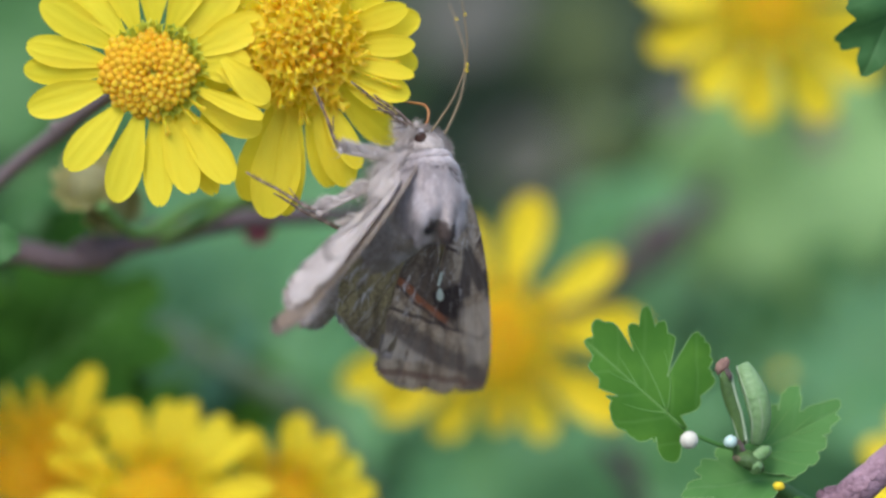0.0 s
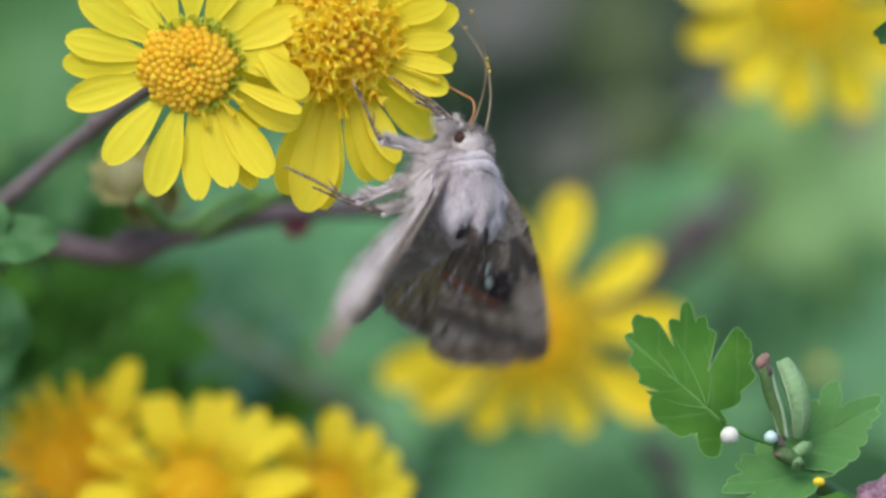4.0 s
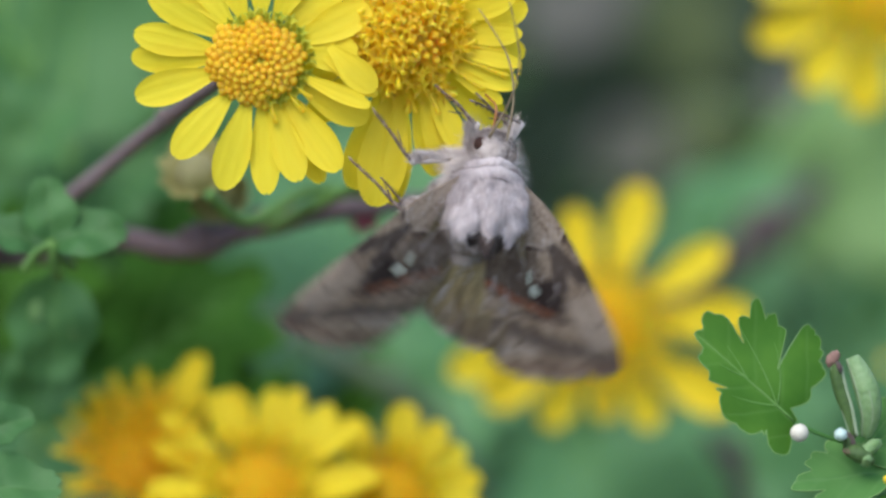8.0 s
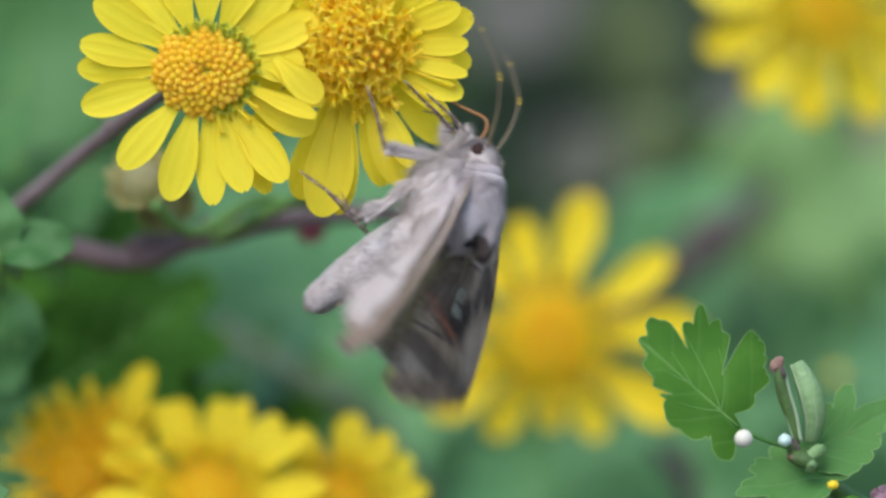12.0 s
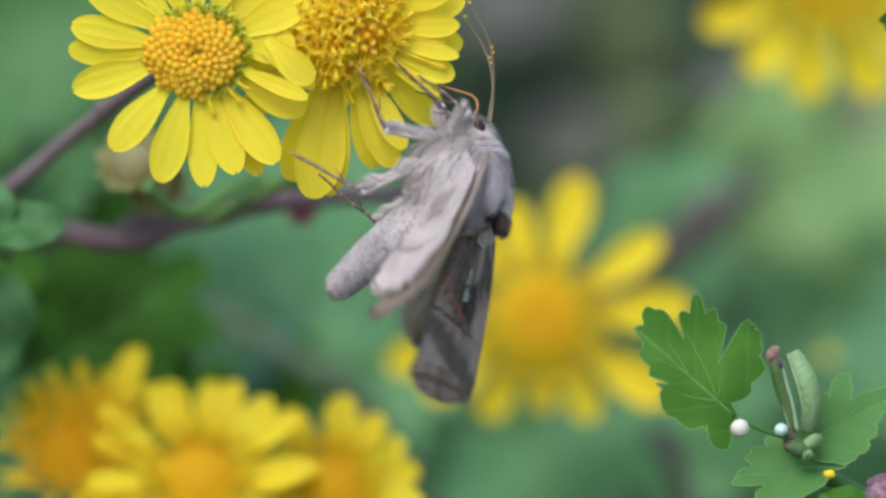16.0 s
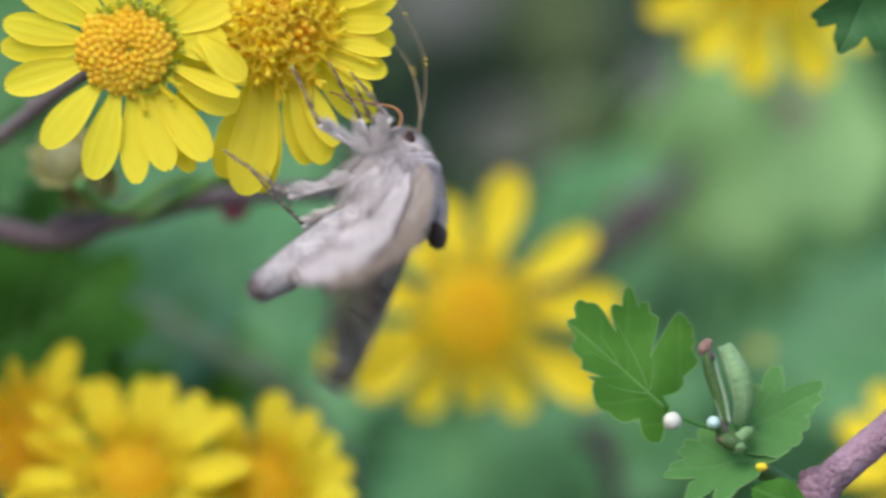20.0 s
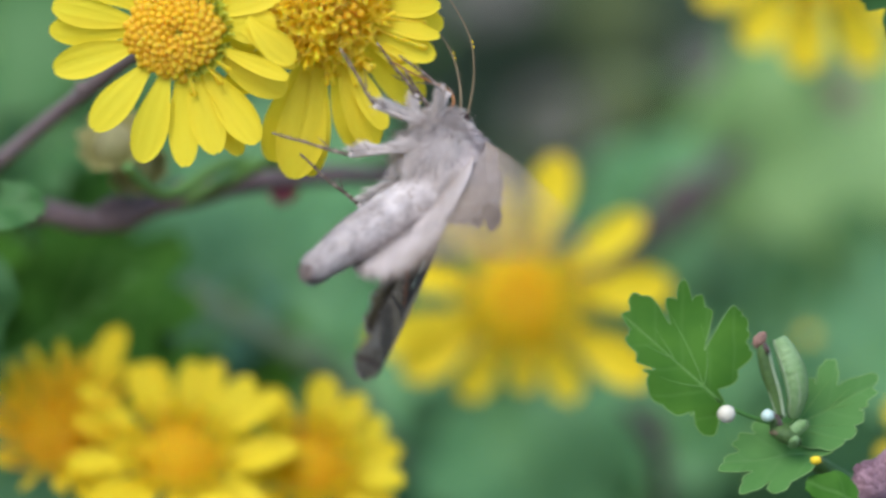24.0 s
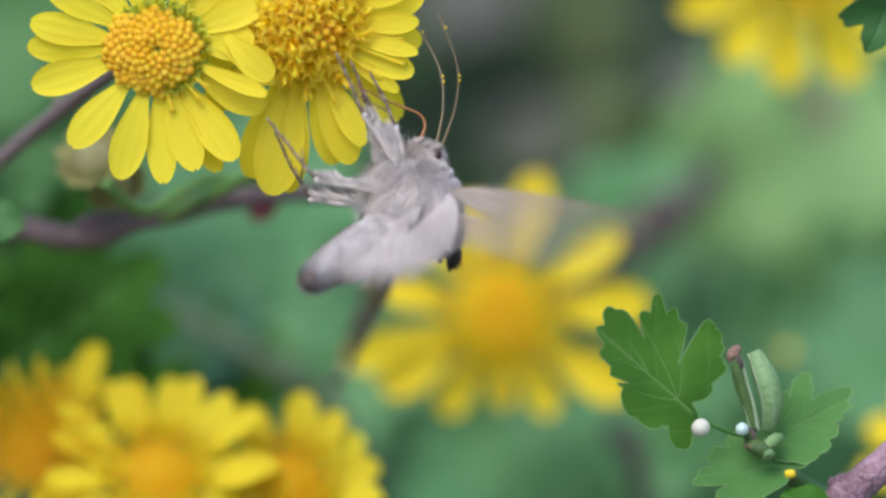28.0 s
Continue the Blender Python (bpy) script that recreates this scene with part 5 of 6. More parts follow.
# ---- the moth ----
MOTH_ROWS = [
    (0, (1.74, 4.08), (0.08, 0.95, 0.29), (0.76, 0.13, -0.64), (-0.6, -0.6, 0.53), (0.16, -0.87, 0.47), (-0.87, -0.35, -0.35), (-0.42, -0.64, -0.64), (-0.48, -0.44, 0.76), (18, 14), (0.27, 0.95), (0.2, 0.95), 1),
    (1, (1.94, 3.25), (0.11, 0.93, 0.36), (0.9, 0.06, -0.43), (-0.72, -0.53, 0.45), (-0.03, -0.84, 0.53), (-0.81, -0.29, -0.5), (-0.13, -0.53, -0.84), (-0.71, -0.53, 0.45), (19, 24), (0.6, 0.6), (0.62, 0.6), 1),
    (2, (1.94, 3.01), (0.28, 0.93, 0.23), (0.94, -0.31, 0.13), (-0.55, -0.55, 0.63), (-0.21, -0.86, 0.46), (-0.53, -0.3, -0.79), (0.22, -0.36, -0.91), (-0.83, -0.56, 0.02), (12, 30), (-0.05, 0.97), (0.1, 0.97), 3),
    (2.5, (1.48, 3.42), (0.09, 0.97, 0.23), (0.9, 0.01, -0.44), (-0.71, -0.34, 0.61), (0.16, -0.88, 0.46), (-0.74, -0.41, -0.53), (-0.31, -0.6, -0.74), (-0.66, -0.42, 0.62), (23, 21), (-0.08, 0.97), (-0.1, 0.95), 2),
    (3, (2.16, 3.82), (0.19, 0.98, 0.1), (0.79, -0.1, -0.6), (-0.66, -0.59, 0.46), (0.09, -0.87, 0.49), (-0.88, -0.29, -0.37), (-0.49, -0.62, -0.62), (-0.49, -0.39, 0.78), (18, 18), (-0.1, 0.97), (-0.3, 0.93), 1),
    (5.5, (0.86, 3.51), (0.05, 0.99, 0.13), (0.26, 0.12, -0.96), (-0.4, -0.5, 0.77), (0.51, -0.42, 0.75), (-0.81, -0.53, 0.25), (-0.29, -0.91, -0.29), (0.04, -0.31, 0.95), (18, 35), (0.19, 0.95), (0.37, 0.82), 8),
    (6, (-1.3, 2.03), (0.05, 0.98, 0.17), (0.23, 0.15, -0.96), (-0.31, -0.26, 0.91), (0.52, -0.44, 0.73), (-0.83, -0.48, 0.3), (-0.44, -0.89, 0.11), (0.28, -0.02, 0.96), (26, 4), (0.25, 0.95), (0.5, 0.8), 9),
    (7, (-1.07, 2.63), (0.26, 0.96, 0.02), (0.19, -0.04, -0.98), (-0.12, -0.5, 0.86), (0.39, -0.64, 0.66), (-0.9, -0.43, 0.1), (-0.69, -0.71, 0.09), (0.36, -0.24, 0.9), (21, 4), (0.2, 0.95), (0.05, 0.97), 5),
    (8, (-1.39, 3.0), (0.16, 0.99, -0.02), (0.32, -0.08, -0.95), (-0.12, -0.5, 0.86), (0.45, -0.79, 0.42), (-0.89, -0.41, 0.19), (-0.78, -0.62, 0.09), (0.52, -0.56, 0.65), (25, 4), (0.2, 0.95), (-0.05, 0.97), 3),
    (9, (0.89, 3.74), (0.14, 0.95, 0.28), (0.57, 0.15, -0.81), (-0.64, -0.56, 0.53), (0.23, -0.68, 0.7), (-0.72, -0.6, -0.34), (-0.34, -0.86, -0.38), (-0.26, -0.31, 0.92), (25, 35), (-0.15, 0.97), (-0.05, 0.97), 6),
    (10, (0.79, 3.03), (0.1, 0.92, 0.38), (0.97, 0.0, -0.25), (-0.74, -0.48, 0.48), (-0.07, -0.91, 0.42), (-0.54, -0.32, -0.78), (-0.27, -0.56, -0.78), (-0.56, -0.57, 0.6), (21, 10), (-0.3, 0.93), (-0.2, 0.95), 3),
    (11, (0.95, 3.26), (0.27, 0.92, 0.28), (0.9, -0.14, -0.42), (-0.76, -0.46, 0.45), (-0.09, -0.85, 0.52), (-0.73, -0.3, -0.61), (-0.32, -0.68, -0.66), (-0.5, -0.47, 0.72), (18, 26), (-0.2, 0.95), (0.1, 0.97), 8),
    (14, (0.8, 3.34), (0.21, 0.89, 0.41), (0.91, -0.03, -0.42), (-0.8, -0.48, 0.36), (-0.07, -0.92, 0.39), (-0.64, -0.25, -0.72), (-0.38, -0.64, -0.67), (-0.5, -0.46, 0.73), (14, 7), (0.35, 0.9), (0.6, 0.05), 5),
    (15, (1.59, 2.76), (0.13, 0.9, 0.42), (0.98, -0.05, -0.21), (-0.77, -0.49, 0.41), (-0.12, -0.9, 0.42), (-0.55, -0.29, -0.78), (-0.28, -0.5, -0.82), (-0.6, -0.58, 0.56), (13, 8), (-0.1, 0.97), (0.3, 0.8), 3),
    (16, (2.03, 3.59), (0.07, 0.91, 0.4), (0.99, -0.03, -0.11), (-0.7, -0.51, 0.51), (-0.04, -0.94, 0.35), (-0.5, -0.28, -0.82), (-0.21, -0.55, -0.8), (-0.56, -0.61, 0.57), (8, 7), (-0.15, 0.97), (-0.1, 0.95), 3),
    (17, (3.59, 3.61), (0.12, 0.98, 0.16), (0.93, -0.06, -0.36), (-0.69, -0.59, 0.42), (-0.0, -0.8, 0.6), (-0.59, -0.49, -0.65), (-0.38, -0.68, -0.63), (-0.45, -0.45, 0.77), (21, 18), (-0.25, 0.95), (0.4, 0.8), 2),
    (18, (2.89, 3.91), (0.04, 0.93, 0.37), (1.0, -0.04, -0.01), (-0.69, -0.58, 0.43), (-0.07, -0.82, 0.56), (-0.39, -0.5, -0.77), (-0.06, -0.52, -0.85), (-0.57, -0.68, 0.46), (13, 28), (0.1, 0.97), (-0.05, 0.97), 4),
    (19, (2.61, 3.62), (0.05, 0.89, 0.45), (0.98, 0.04, -0.19), (-0.76, -0.51, 0.4), (0.02, -0.94, 0.33), (-0.55, -0.29, -0.79), (-0.28, -0.61, -0.74), (-0.5, -0.56, 0.66), (19, 9), (0.03, 0.98), (0.5, 0.12), 4),
    (20, (2.1, 2.52), (0.02, 0.93, 0.37), (0.99, 0.03, -0.13), (-0.76, -0.42, -0.49), (-0.27, -0.84, 0.47), (-0.37, -0.37, -0.85), (0.04, -0.35, -0.94), (-0.76, -0.61, 0.2), (20, 19), (-0.1, 0.97), (-0.2, 0.93), 5),
    (20.5, (0.92, 1.47), (0.14, 0.97, 0.2), (0.99, -0.13, -0.08), (-0.56, -0.42, -0.71), (-0.29, -0.81, 0.5), (-0.23, -0.45, -0.86), (0.4, -0.04, -0.92), (-0.65, -0.72, -0.25), (29, 31), (-0.1, 0.97), (-0.2, 0.95), 5),
    (21, (1.35, 1.92), (0.1, 0.92, 0.38), (0.98, -0.15, 0.12), (-0.73, -0.47, -0.49), (-0.3, -0.8, 0.52), (-0.37, -0.41, -0.84), (-0.02, -0.43, -0.9), (-0.76, -0.58, 0.29), (3, 20), (-0.1, 0.97), (-0.2, 0.95), 4),
    (23.5, (1.86, 2.87), (0.16, 0.93, 0.33), (0.97, -0.21, 0.13), (-0.74, -0.55, -0.38), (-0.18, -0.86, 0.48), (-0.47, -0.36, -0.81), (-0.05, -0.44, -0.89), (-0.74, -0.59, 0.34), (8, 26), (-0.14, 0.96), (-0.2, 0.93), 3),
    (24, (2.35, 2.88), (-0.07, 0.87, 0.48), (0.92, -0.13, 0.37), (-0.79, -0.48, -0.38), (-0.29, -0.85, 0.44), (-0.32, -0.34, -0.88), (0.05, -0.38, -0.92), (-0.73, -0.64, 0.22), (-4, 31), (-0.15, 0.96), (-0.2, 0.93), 2),
    (25, (1.55, 3.63), (0.28, 0.9, 0.32), (0.94, -0.32, 0.09), (-0.56, -0.55, -0.62), (-0.15, -0.91, 0.4), (-0.35, -0.33, -0.88), (0.27, -0.15, -0.95), (-0.66, -0.75, -0.07), (-2, 33), (-0.35, 0.92), (-0.4, 0.88), 3),
    (26, (1.61, 2.78), (0.24, 0.93, 0.29), (0.95, -0.29, 0.12), (-0.58, -0.43, -0.69), (-0.19, -0.84, 0.51), (-0.29, -0.45, -0.85), (0.32, -0.09, -0.94), (-0.69, -0.71, -0.16), (9, 32), (0.05, 0.97), (0.0, 0.95), 3),
    (27, (1.66, 3.22), (0.22, 0.94, 0.24), (0.96, -0.26, 0.12), (-0.57, -0.45, -0.69), (-0.25, -0.82, 0.52), (-0.25, -0.46, -0.85), (0.34, -0.06, -0.94), (-0.65, -0.74, -0.19), (18, 33), (0.45, 0.86), (0.5, 0.83), 4),
    (28, (1.49, 1.53), (0.05, 0.99, 0.13), (0.94, -0.09, 0.32), (-0.56, -0.29, -0.78), (-0.33, -0.77, 0.54), (-0.21, -0.5, -0.84), (0.54, -0.07, -0.84), (-0.73, -0.54, -0.42), (31, 40), (0.03, 0.97), (0.0, 0.97), 4),
]


def vec(p):
    """(right, up, away) to the local order right, away, up."""
    return Vector((p[0], p[2], p[1]))


def fur(count, place, length, width, lean, seed, spread=0.3, rise=(0.08, 0.4)):
    """Thin tapered hairs that lie along the skin. place(rnd) gives a point and its outward normal; lean is the way they lie."""
    rnd = random.Random(seed)
    verts, faces = [], []
    lean = Vector(lean)
    for _ in range(count):
        p, n = place(rnd)
        lie = lean - n * lean.dot(n) * 0.85 + noise.noise_vector(p * 0.9 + Vector((seed, 0, 0))) * spread * 1.6
        jitter = Vector((rnd.gauss(0, 1), rnd.gauss(0, 1), rnd.gauss(0, 1))) * spread * 0.28
        d = (lie + n * rnd.uniform(*rise) + jitter).normalized()
        ln = length * rnd.uniform(0.5, 1.25)
        s = d.cross(n)
        if s.length < 1e-3:
            s = d.orthogonal()
        s = s.normalized() * width * rnd.uniform(0.6, 1.3) / 2
        mid = p + d * ln * 0.55 + n * ln * 0.04
        end = p + d * ln - n * ln * 0.12
        o = len(verts)
        verts += [tuple(p - s - n * 0.05), tuple(p + s - n * 0.05), tuple(mid + s * 0.8), tuple(mid - s * 0.8), tuple(end)]
        faces += [(o, o + 1, o + 2, o + 3), (o + 3, o + 2, o + 4)]
    return verts, faces


def on_egg(c, r, top=None):
    c, r = Vector(c), Vector(r)

    def place(rnd):
        while True:
            q = Vector((rnd.gauss(0, 1), rnd.gauss(0, 1), rnd.gauss(0, 1))).normalized()
            if top is None or top(q):
                break
        return c + Vector((q.x * r.x, q.y * r.y, q.z * r.z)), Vector((q.x / r.x, q.y / r.y, q.z / r.z)).normalized()
    return place


def wing_outline(kind):
    """Corners of a wing: x to the tip, y to the rear, in millimetres."""
    if kind == "fore":
        ctrl = [(-0.4, -0.5), (2.5, -1.2), (6.5, -1.3), (11, -1.0), (14.2, -0.5), (15.6, 0.2), (15.3, 1.6), (14.6, 3.8), (13.4, 6.0), (11.6, 7.5), (9.3, 7.0), (6.3, 5.9), (3.4, 4.4), (1.2, 3.0), (-0.4, 1.4)]
    else:
        ctrl = [(0, -0.8), (3, -1.6), (7, -1.8), (10.2, -1.2), (11.6, 0.5), (11.2, 3.0), (9.9, 5.0), (8.0, 6.5), (5.3, 6.3), (2.8, 4.2), (1.0, 2.2), (0, 1.0)]
    return [(p.x, p.y) for p in spline([(x, y, 0) for x, y in ctrl], 84)]


def wing_z(x, y):
    """Height of the pleated wing at (x, y)."""
    a = math.atan2(y + 1.5, x + 2.0)
    return 0.08 * math.cos(a * 11 * 2 * math.pi) * min(1, max(0, x) / 6) - 0.006 * (x - 4) ** 2 - 0.02 * (y - 1) ** 2


def on_underside(kind, side, reach):
    """Places on the underside of a wing, denser near its root."""
    edge = wing_outline(kind)
    c = (5.5, 2.2) if kind == "fore" else (5.0, 2.4)

    def place(rnd):
        while True:
            p, s = edge[rnd.randrange(len(edge))], math.sqrt(rnd.random()) * 0.96
            x, y = c[0] + (p[0] - c[0]) * s, c[1] + (p[1] - c[1]) * s
            if rnd.random() < 1.15 - x / reach:
                return Vector((x, side * y, wing_z(x, y) - 0.07)), Vector((0, 0, -1))
    return place


def wing_mesh(kind, side, top, low, seed):
    """A wing with pleats along the veins and a scalloped margin; side is 1 for the left one and -1 for the right."""
    edge = wing_outline(kind)
    rnd = random.Random(seed)
    c = (5.5, 2.4) if kind == "fore" else (5.0, 2.4)
    rings, n = 14, len(edge)
    verts, faces = [(c[0], c[1], 0)], []
    for i in range(1, rings + 1):
        for k, (x, y) in enumerate(edge):
            s = i / rings
            fr = 1 + (0.018 * math.sin(k * 1.1) + rnd.uniform(-0.010, 0.010) if i == rings and x > 8 and y > 0 else 0)
            verts.append((c[0] + (x - c[0]) * s * fr, c[1] + (y - c[1]) * s * fr, 0))
    verts = [(x, side * y, wing_z(x, y)) for x, y, _ in verts]
    for k in range(n - 1):
        faces.append((0, 1 + k, 2 + k))
    for i in range(rings - 1):
        for k in range(n - 1):
            a = 1 + i * n + k
            faces.append((a, a + n, a + n + 1, a + 1))
    if side < 0:
        faces = [tuple(reversed(f)) for f in faces]
    nf = len(faces)
    rim = list(range(1 + (rings - 1) * n, 1 + rings * n))
    verts, faces = thicken(verts, faces, rim if side < 0 else rim[::-1], 0.06, False)
    return solid(kind + "wing", verts, faces, [top, low], True, [0] * nf + [1] * (len(faces) - nf))


def limb(length, r0, r1, hairs, seed, hair=0.8):
    """A leg segment along x with scales and a fringe of hairs."""
    pts = [(length * i / 8, 0.10 * math.sin(i * 1.1), 0.08 * math.sin(i * 0.4)) for i in range(9)]
    body = tube(pts, [(r0 + (r1 - r0) * i / 8) * (1.15 if i in (0, 8) else 1) for i in range(9)], 10)

    def place(rnd):
        a, x = rnd.gauss(-1.57, 1.1), rnd.uniform(0, length * 0.9)
        r = r0 + (r1 - r0) * x / length
        nrm = Vector((0, math.cos(a), math.sin(a)))
        return Vector((x, 0, 0)) + nrm * r * 0.9, nrm
    if hairs:
        body = join(body, fur(hairs, place, hair, 0.045, (0.8, 0, -0.5), seed, 0.3, (0.1, 0.6)))
    return body


def arch(x, radius, width, half):
    """A band over the neck: a flattened tube that bows from side to side."""
    pts = [(x - 0.5 * abs(math.sin(a)), radius * math.sin(a), radius * 0.92 * math.cos(a)) for a in (half * (i / 12 - 1) for i in range(25))]
    return tube(pts, [width * (0.35 + 0.65 * math.sin(math.pi * (i + 0.5) / 25)) for i in range(25)], 10)


JOINT = Vector((-1.5, 0, -1.2))


def build_moth():
    body = thing("moth", Matrix(), "furry grey-brown moth with silver wing marks clinging to the daisies", "moth")
    thorax = part("thorax", solid("thorax", *join(egg(2.9, 2.6, 2.5, 16, 24, 0.08, 2), moved(egg(2.9, 2.1, 2.5, 14, 20, 0.08, 3), put_mm(0.75, 0, -1.4))), SKIN), body)
    back = on_egg((0, 0, 0), (2.95, 2.65, 2.55), lambda q: q.z > -0.1)
    part("back_fur", solid("back_fur", *fur(9000, back, 0.9, 0.05, (-1.0, 0, 0.0), 5, 0.5, (0.05, 0.45)), FUR), thorax, None, "lilac-grey fur", "stuff")
    down = on_egg((0.7, 0, -1.25), (3.0, 2.25, 2.65), lambda q: q.z < 0.45)
    part("breast_fur", solid("breast_fur", *fur(9000, down, 1.8, 0.034, (-0.9, 0, -0.45), 6, 0.42, (0.08, 0.95)), FUR_CREAM), thorax, None, "long cream fur", "stuff")
    flank = on_egg((-1.2, 0, -0.7), (2.0, 2.0, 1.9), lambda q: q.x < 0.5 and q.z < -0.1)
    part("flank_fur", solid("flank_fur", *fur(3500, flank, 2.2, 0.035, (-1.0, 0, -0.55), 16, 0.22, (0.02, 0.15)), FUR_CREAM), thorax, None, "long silky cream hair", "stuff")
    for s in (1, -1):
        shoulder = egg(2.1, 0.95, 0.55, 12, 16, 0.08, 7)
        pose_mm = put_mm(-0.05, 1.5 * s, 1.5, 32 * -s, 8, -6 * s)
        plate = part("shoulder_plate", solid("shoulder_plate", *moved(shoulder, pose_mm), SKIN), thorax, None, "grey shoulder flap")
        place = on_egg((0, 0, 0), (2.1, 0.97, 0.57), lambda q: q.z > -0.2)

        def on_plate(rnd, place=place, pose_mm=pose_mm):
            p, nr = place(rnd)
            return pose_mm @ p, (pose_mm.to_3x3() @ nr).normalized()
        part("shoulder_fur", solid("shoulder_fur", *fur(2600, on_plate, 1.0, 0.055, (-1.0, 0.12 * s, 0.0), 30 + s, 0.45, (0.04, 0.4)), FUR), plate, None, "lilac-grey hair lying backward", "stuff")
        tuft = on_egg((-2.05, 0.85 * s, 1.62), (0.55, 0.42, 0.35), lambda q: q.z > -0.3)
        part("side_tuft", solid("side_tuft", *fur(700, tuft, 0.85, 0.055, (-1.0, 0.1 * s, 0.0), 33 + s, 0.25, (0.1, 0.3)), FUR_BLACK), thorax, None, "black tuft of hair", "stuff")
    crest = on_egg((-2.3, 0, 2.05), (0.9, 0.45, 0.5), lambda q: q.z > -0.5 and q.x < 0.5)
    part("crest", solid("crest", *join(moved(egg(0.85, 0.4, 0.45, 8, 12, 0.2, 4), put_mm(-2.3, 0, 2.0)), fur(900, crest, 0.95, 0.05, (-0.9, 0, 0.35), 8, 0.4)), FUR_DARK), thorax, None, "dark brown crest of hair")
    ridge = on_egg((-1.4, 0, 2.1), (1.2, 0.55, 0.6), lambda q: q.z > 0)
    part("ridge", solid("ridge", *fur(700, ridge, 0.9, 0.045, (-1.0, 0, 0.25), 18, 0.3), FUR), thorax, None, "raised grey hair along the back", "stuff")
    for x, r, w in ((2.15, 2.15, 0.42), (2.85, 1.72, 0.34)):
        band = part("collar", solid("collar", *arch(x, r, w, 1.5), SKIN), thorax, None, "raised grey collar")
        edge = arch(x - 0.42, r + 0.22, 0.10, 1.35)
        part("collar_line", solid("collar_line", *edge, FUR_DARK), band, None, "thin dark line behind the collar")

        def on_arch(rnd, x=x, r=r, w=w):
            a, b = rnd.uniform(-1.4, 1.4), rnd.uniform(0, 6.28)
            out = Vector((0, math.sin(a), 0.92 * math.cos(a)))
            nr = (Vector((math.cos(b), 0, 0)) + out.normalized() * math.sin(b)).normalized()
            return Vector((x - 0.5 * abs(math.sin(a)), 0, 0)) + out * r + nr * w * 0.8, nr
        part("collar_fur", solid("collar_fur", *fur(1500, on_arch, 0.42, 0.045, (-0.9, 0, 0.1), 9, 0.25, (0.03, 0.3)), FUR), band, None, "pale lilac hair", "stuff")

    rings = 40
    pts, rad = [], []
    for i in range(rings + 1):
        s = i / rings
        step = 1 - (s * 8) % 1.0
        pts.append((-11.3 * s, 0, -0.35 * math.sin(s * math.pi)))
        rad.append((2.0 * (1 - s ** 1.6 * 0.56) + 0.05 * step) * (1 if s < 0.95 else math.sqrt(max(0.03, 1 - ((s - 0.95) / 0.05) ** 2))))
    abdomen = part("abdomen", solid("abdomen", *tube(pts, rad, 20), BELLY), body, None, "pale speckled tapering abdomen")

    def on_abdomen(rnd):
        s, a = rnd.uniform(0, 0.98), rnd.uniform(0, 6.28)
        i = int(s * rings)
        nrm = Vector((-0.1, math.cos(a), math.sin(a)))
        return Vector((-11.3 * s, 0, pts[i][2])) + nrm * rad[i] * 0.98, nrm.normalized()
    part("down", solid("down", *fur(11000, on_abdomen, 0.55, 0.05, (-1.3, 0, 0), 10, 0.3, (0.03, 0.22)), BELLY_FUR), abdomen, None, "short pale speckled down", "stuff")
    tuft = fur(700, on_egg((-10.9, 0, -0.05), (0.55, 0.72, 0.72), lambda q: q.x < 0.3), 0.9, 0.06, (-1, 0, 0), 11, 0.3)
    part("tail_tuft", solid("tail_tuft", *tuft, FUR_TAIL), abdomen, None, "brownish tail tuft", "stuff")
    grains = [moved(egg(0.14, 0.12, 0.12, 5, 6, 0.2, k), put_mm(-1.2 - 0.9 * k, 0.5 * math.sin(k * 2.3), -1.9 + 0.09 * k)) for k in range(7)]
    part("pollen", solid("pollen", *join(*grains), POLLEN), abdomen, None, "yellow pollen grains stuck on the down")

    head = part("head", solid("head", *moved(egg(1.15, 1.4, 1.3, 12, 16, 0.08, 6), put_mm(3.5, 0, -0.15)), FACE), body)
    hair = on_egg((3.5, 0, -0.1), (1.15, 1.4, 1.3), lambda q: (Vector((q.x - 0.35, abs(q.y) - 0.9, q.z - 0.28))).length > 0.32)
    part("head_fur", solid("head_fur", *fur(3600, hair, 0.8, 0.045, (-0.5, 0, 0.6), 12, 0.35, (0.05, 0.5)), FUR_CREAM), head, None, "pale head fur", "stuff")
    for s in (1, -1):
        part("eye", solid("eye", *egg(0.50, 0.36, 0.46, 12, 16), EYEBALL), head, mm(3.80, 1.08 * s, 0.28), "glossy dark eye")
        palp = tube(spline([(4.2, 0.45 * s, -1.0), (4.6, 0.42 * s, -0.9), (4.85, 0.36 * s, -0.55), (4.95, 0.3 * s, -0.2)], 8), [0.2, 0.24, 0.26, 0.26, 0.24, 0.2, 0.17, 0.13, 0.07], 8)
        part("palp", solid("palp", *palp, FACE), head)
    return body


moth = build_moth()
HINGE = {1: Vector((0.9, 2.2, 1.0)), -1: Vector((0.9, -2.2, 1.0))}
WINGS = {}


def silver_mark(fore, side, outline, label):
    n = len(outline)
    v = [(x, side * y, wing_z(x, y) + 0.07) for x, y in outline] + [(x, side * y, wing_z(x, y) - 0.02) for x, y in outline]
    top = tuple(range(n)) if side > 0 else tuple(range(n - 1, -1, -1))
    f = [top] + [(k, k + n, (k + 1) % n + n, (k + 1) % n) for k in range(n)]
    part("silver_mark", solid("silver_mark", v, f, SILVER, False), fore, None, label)


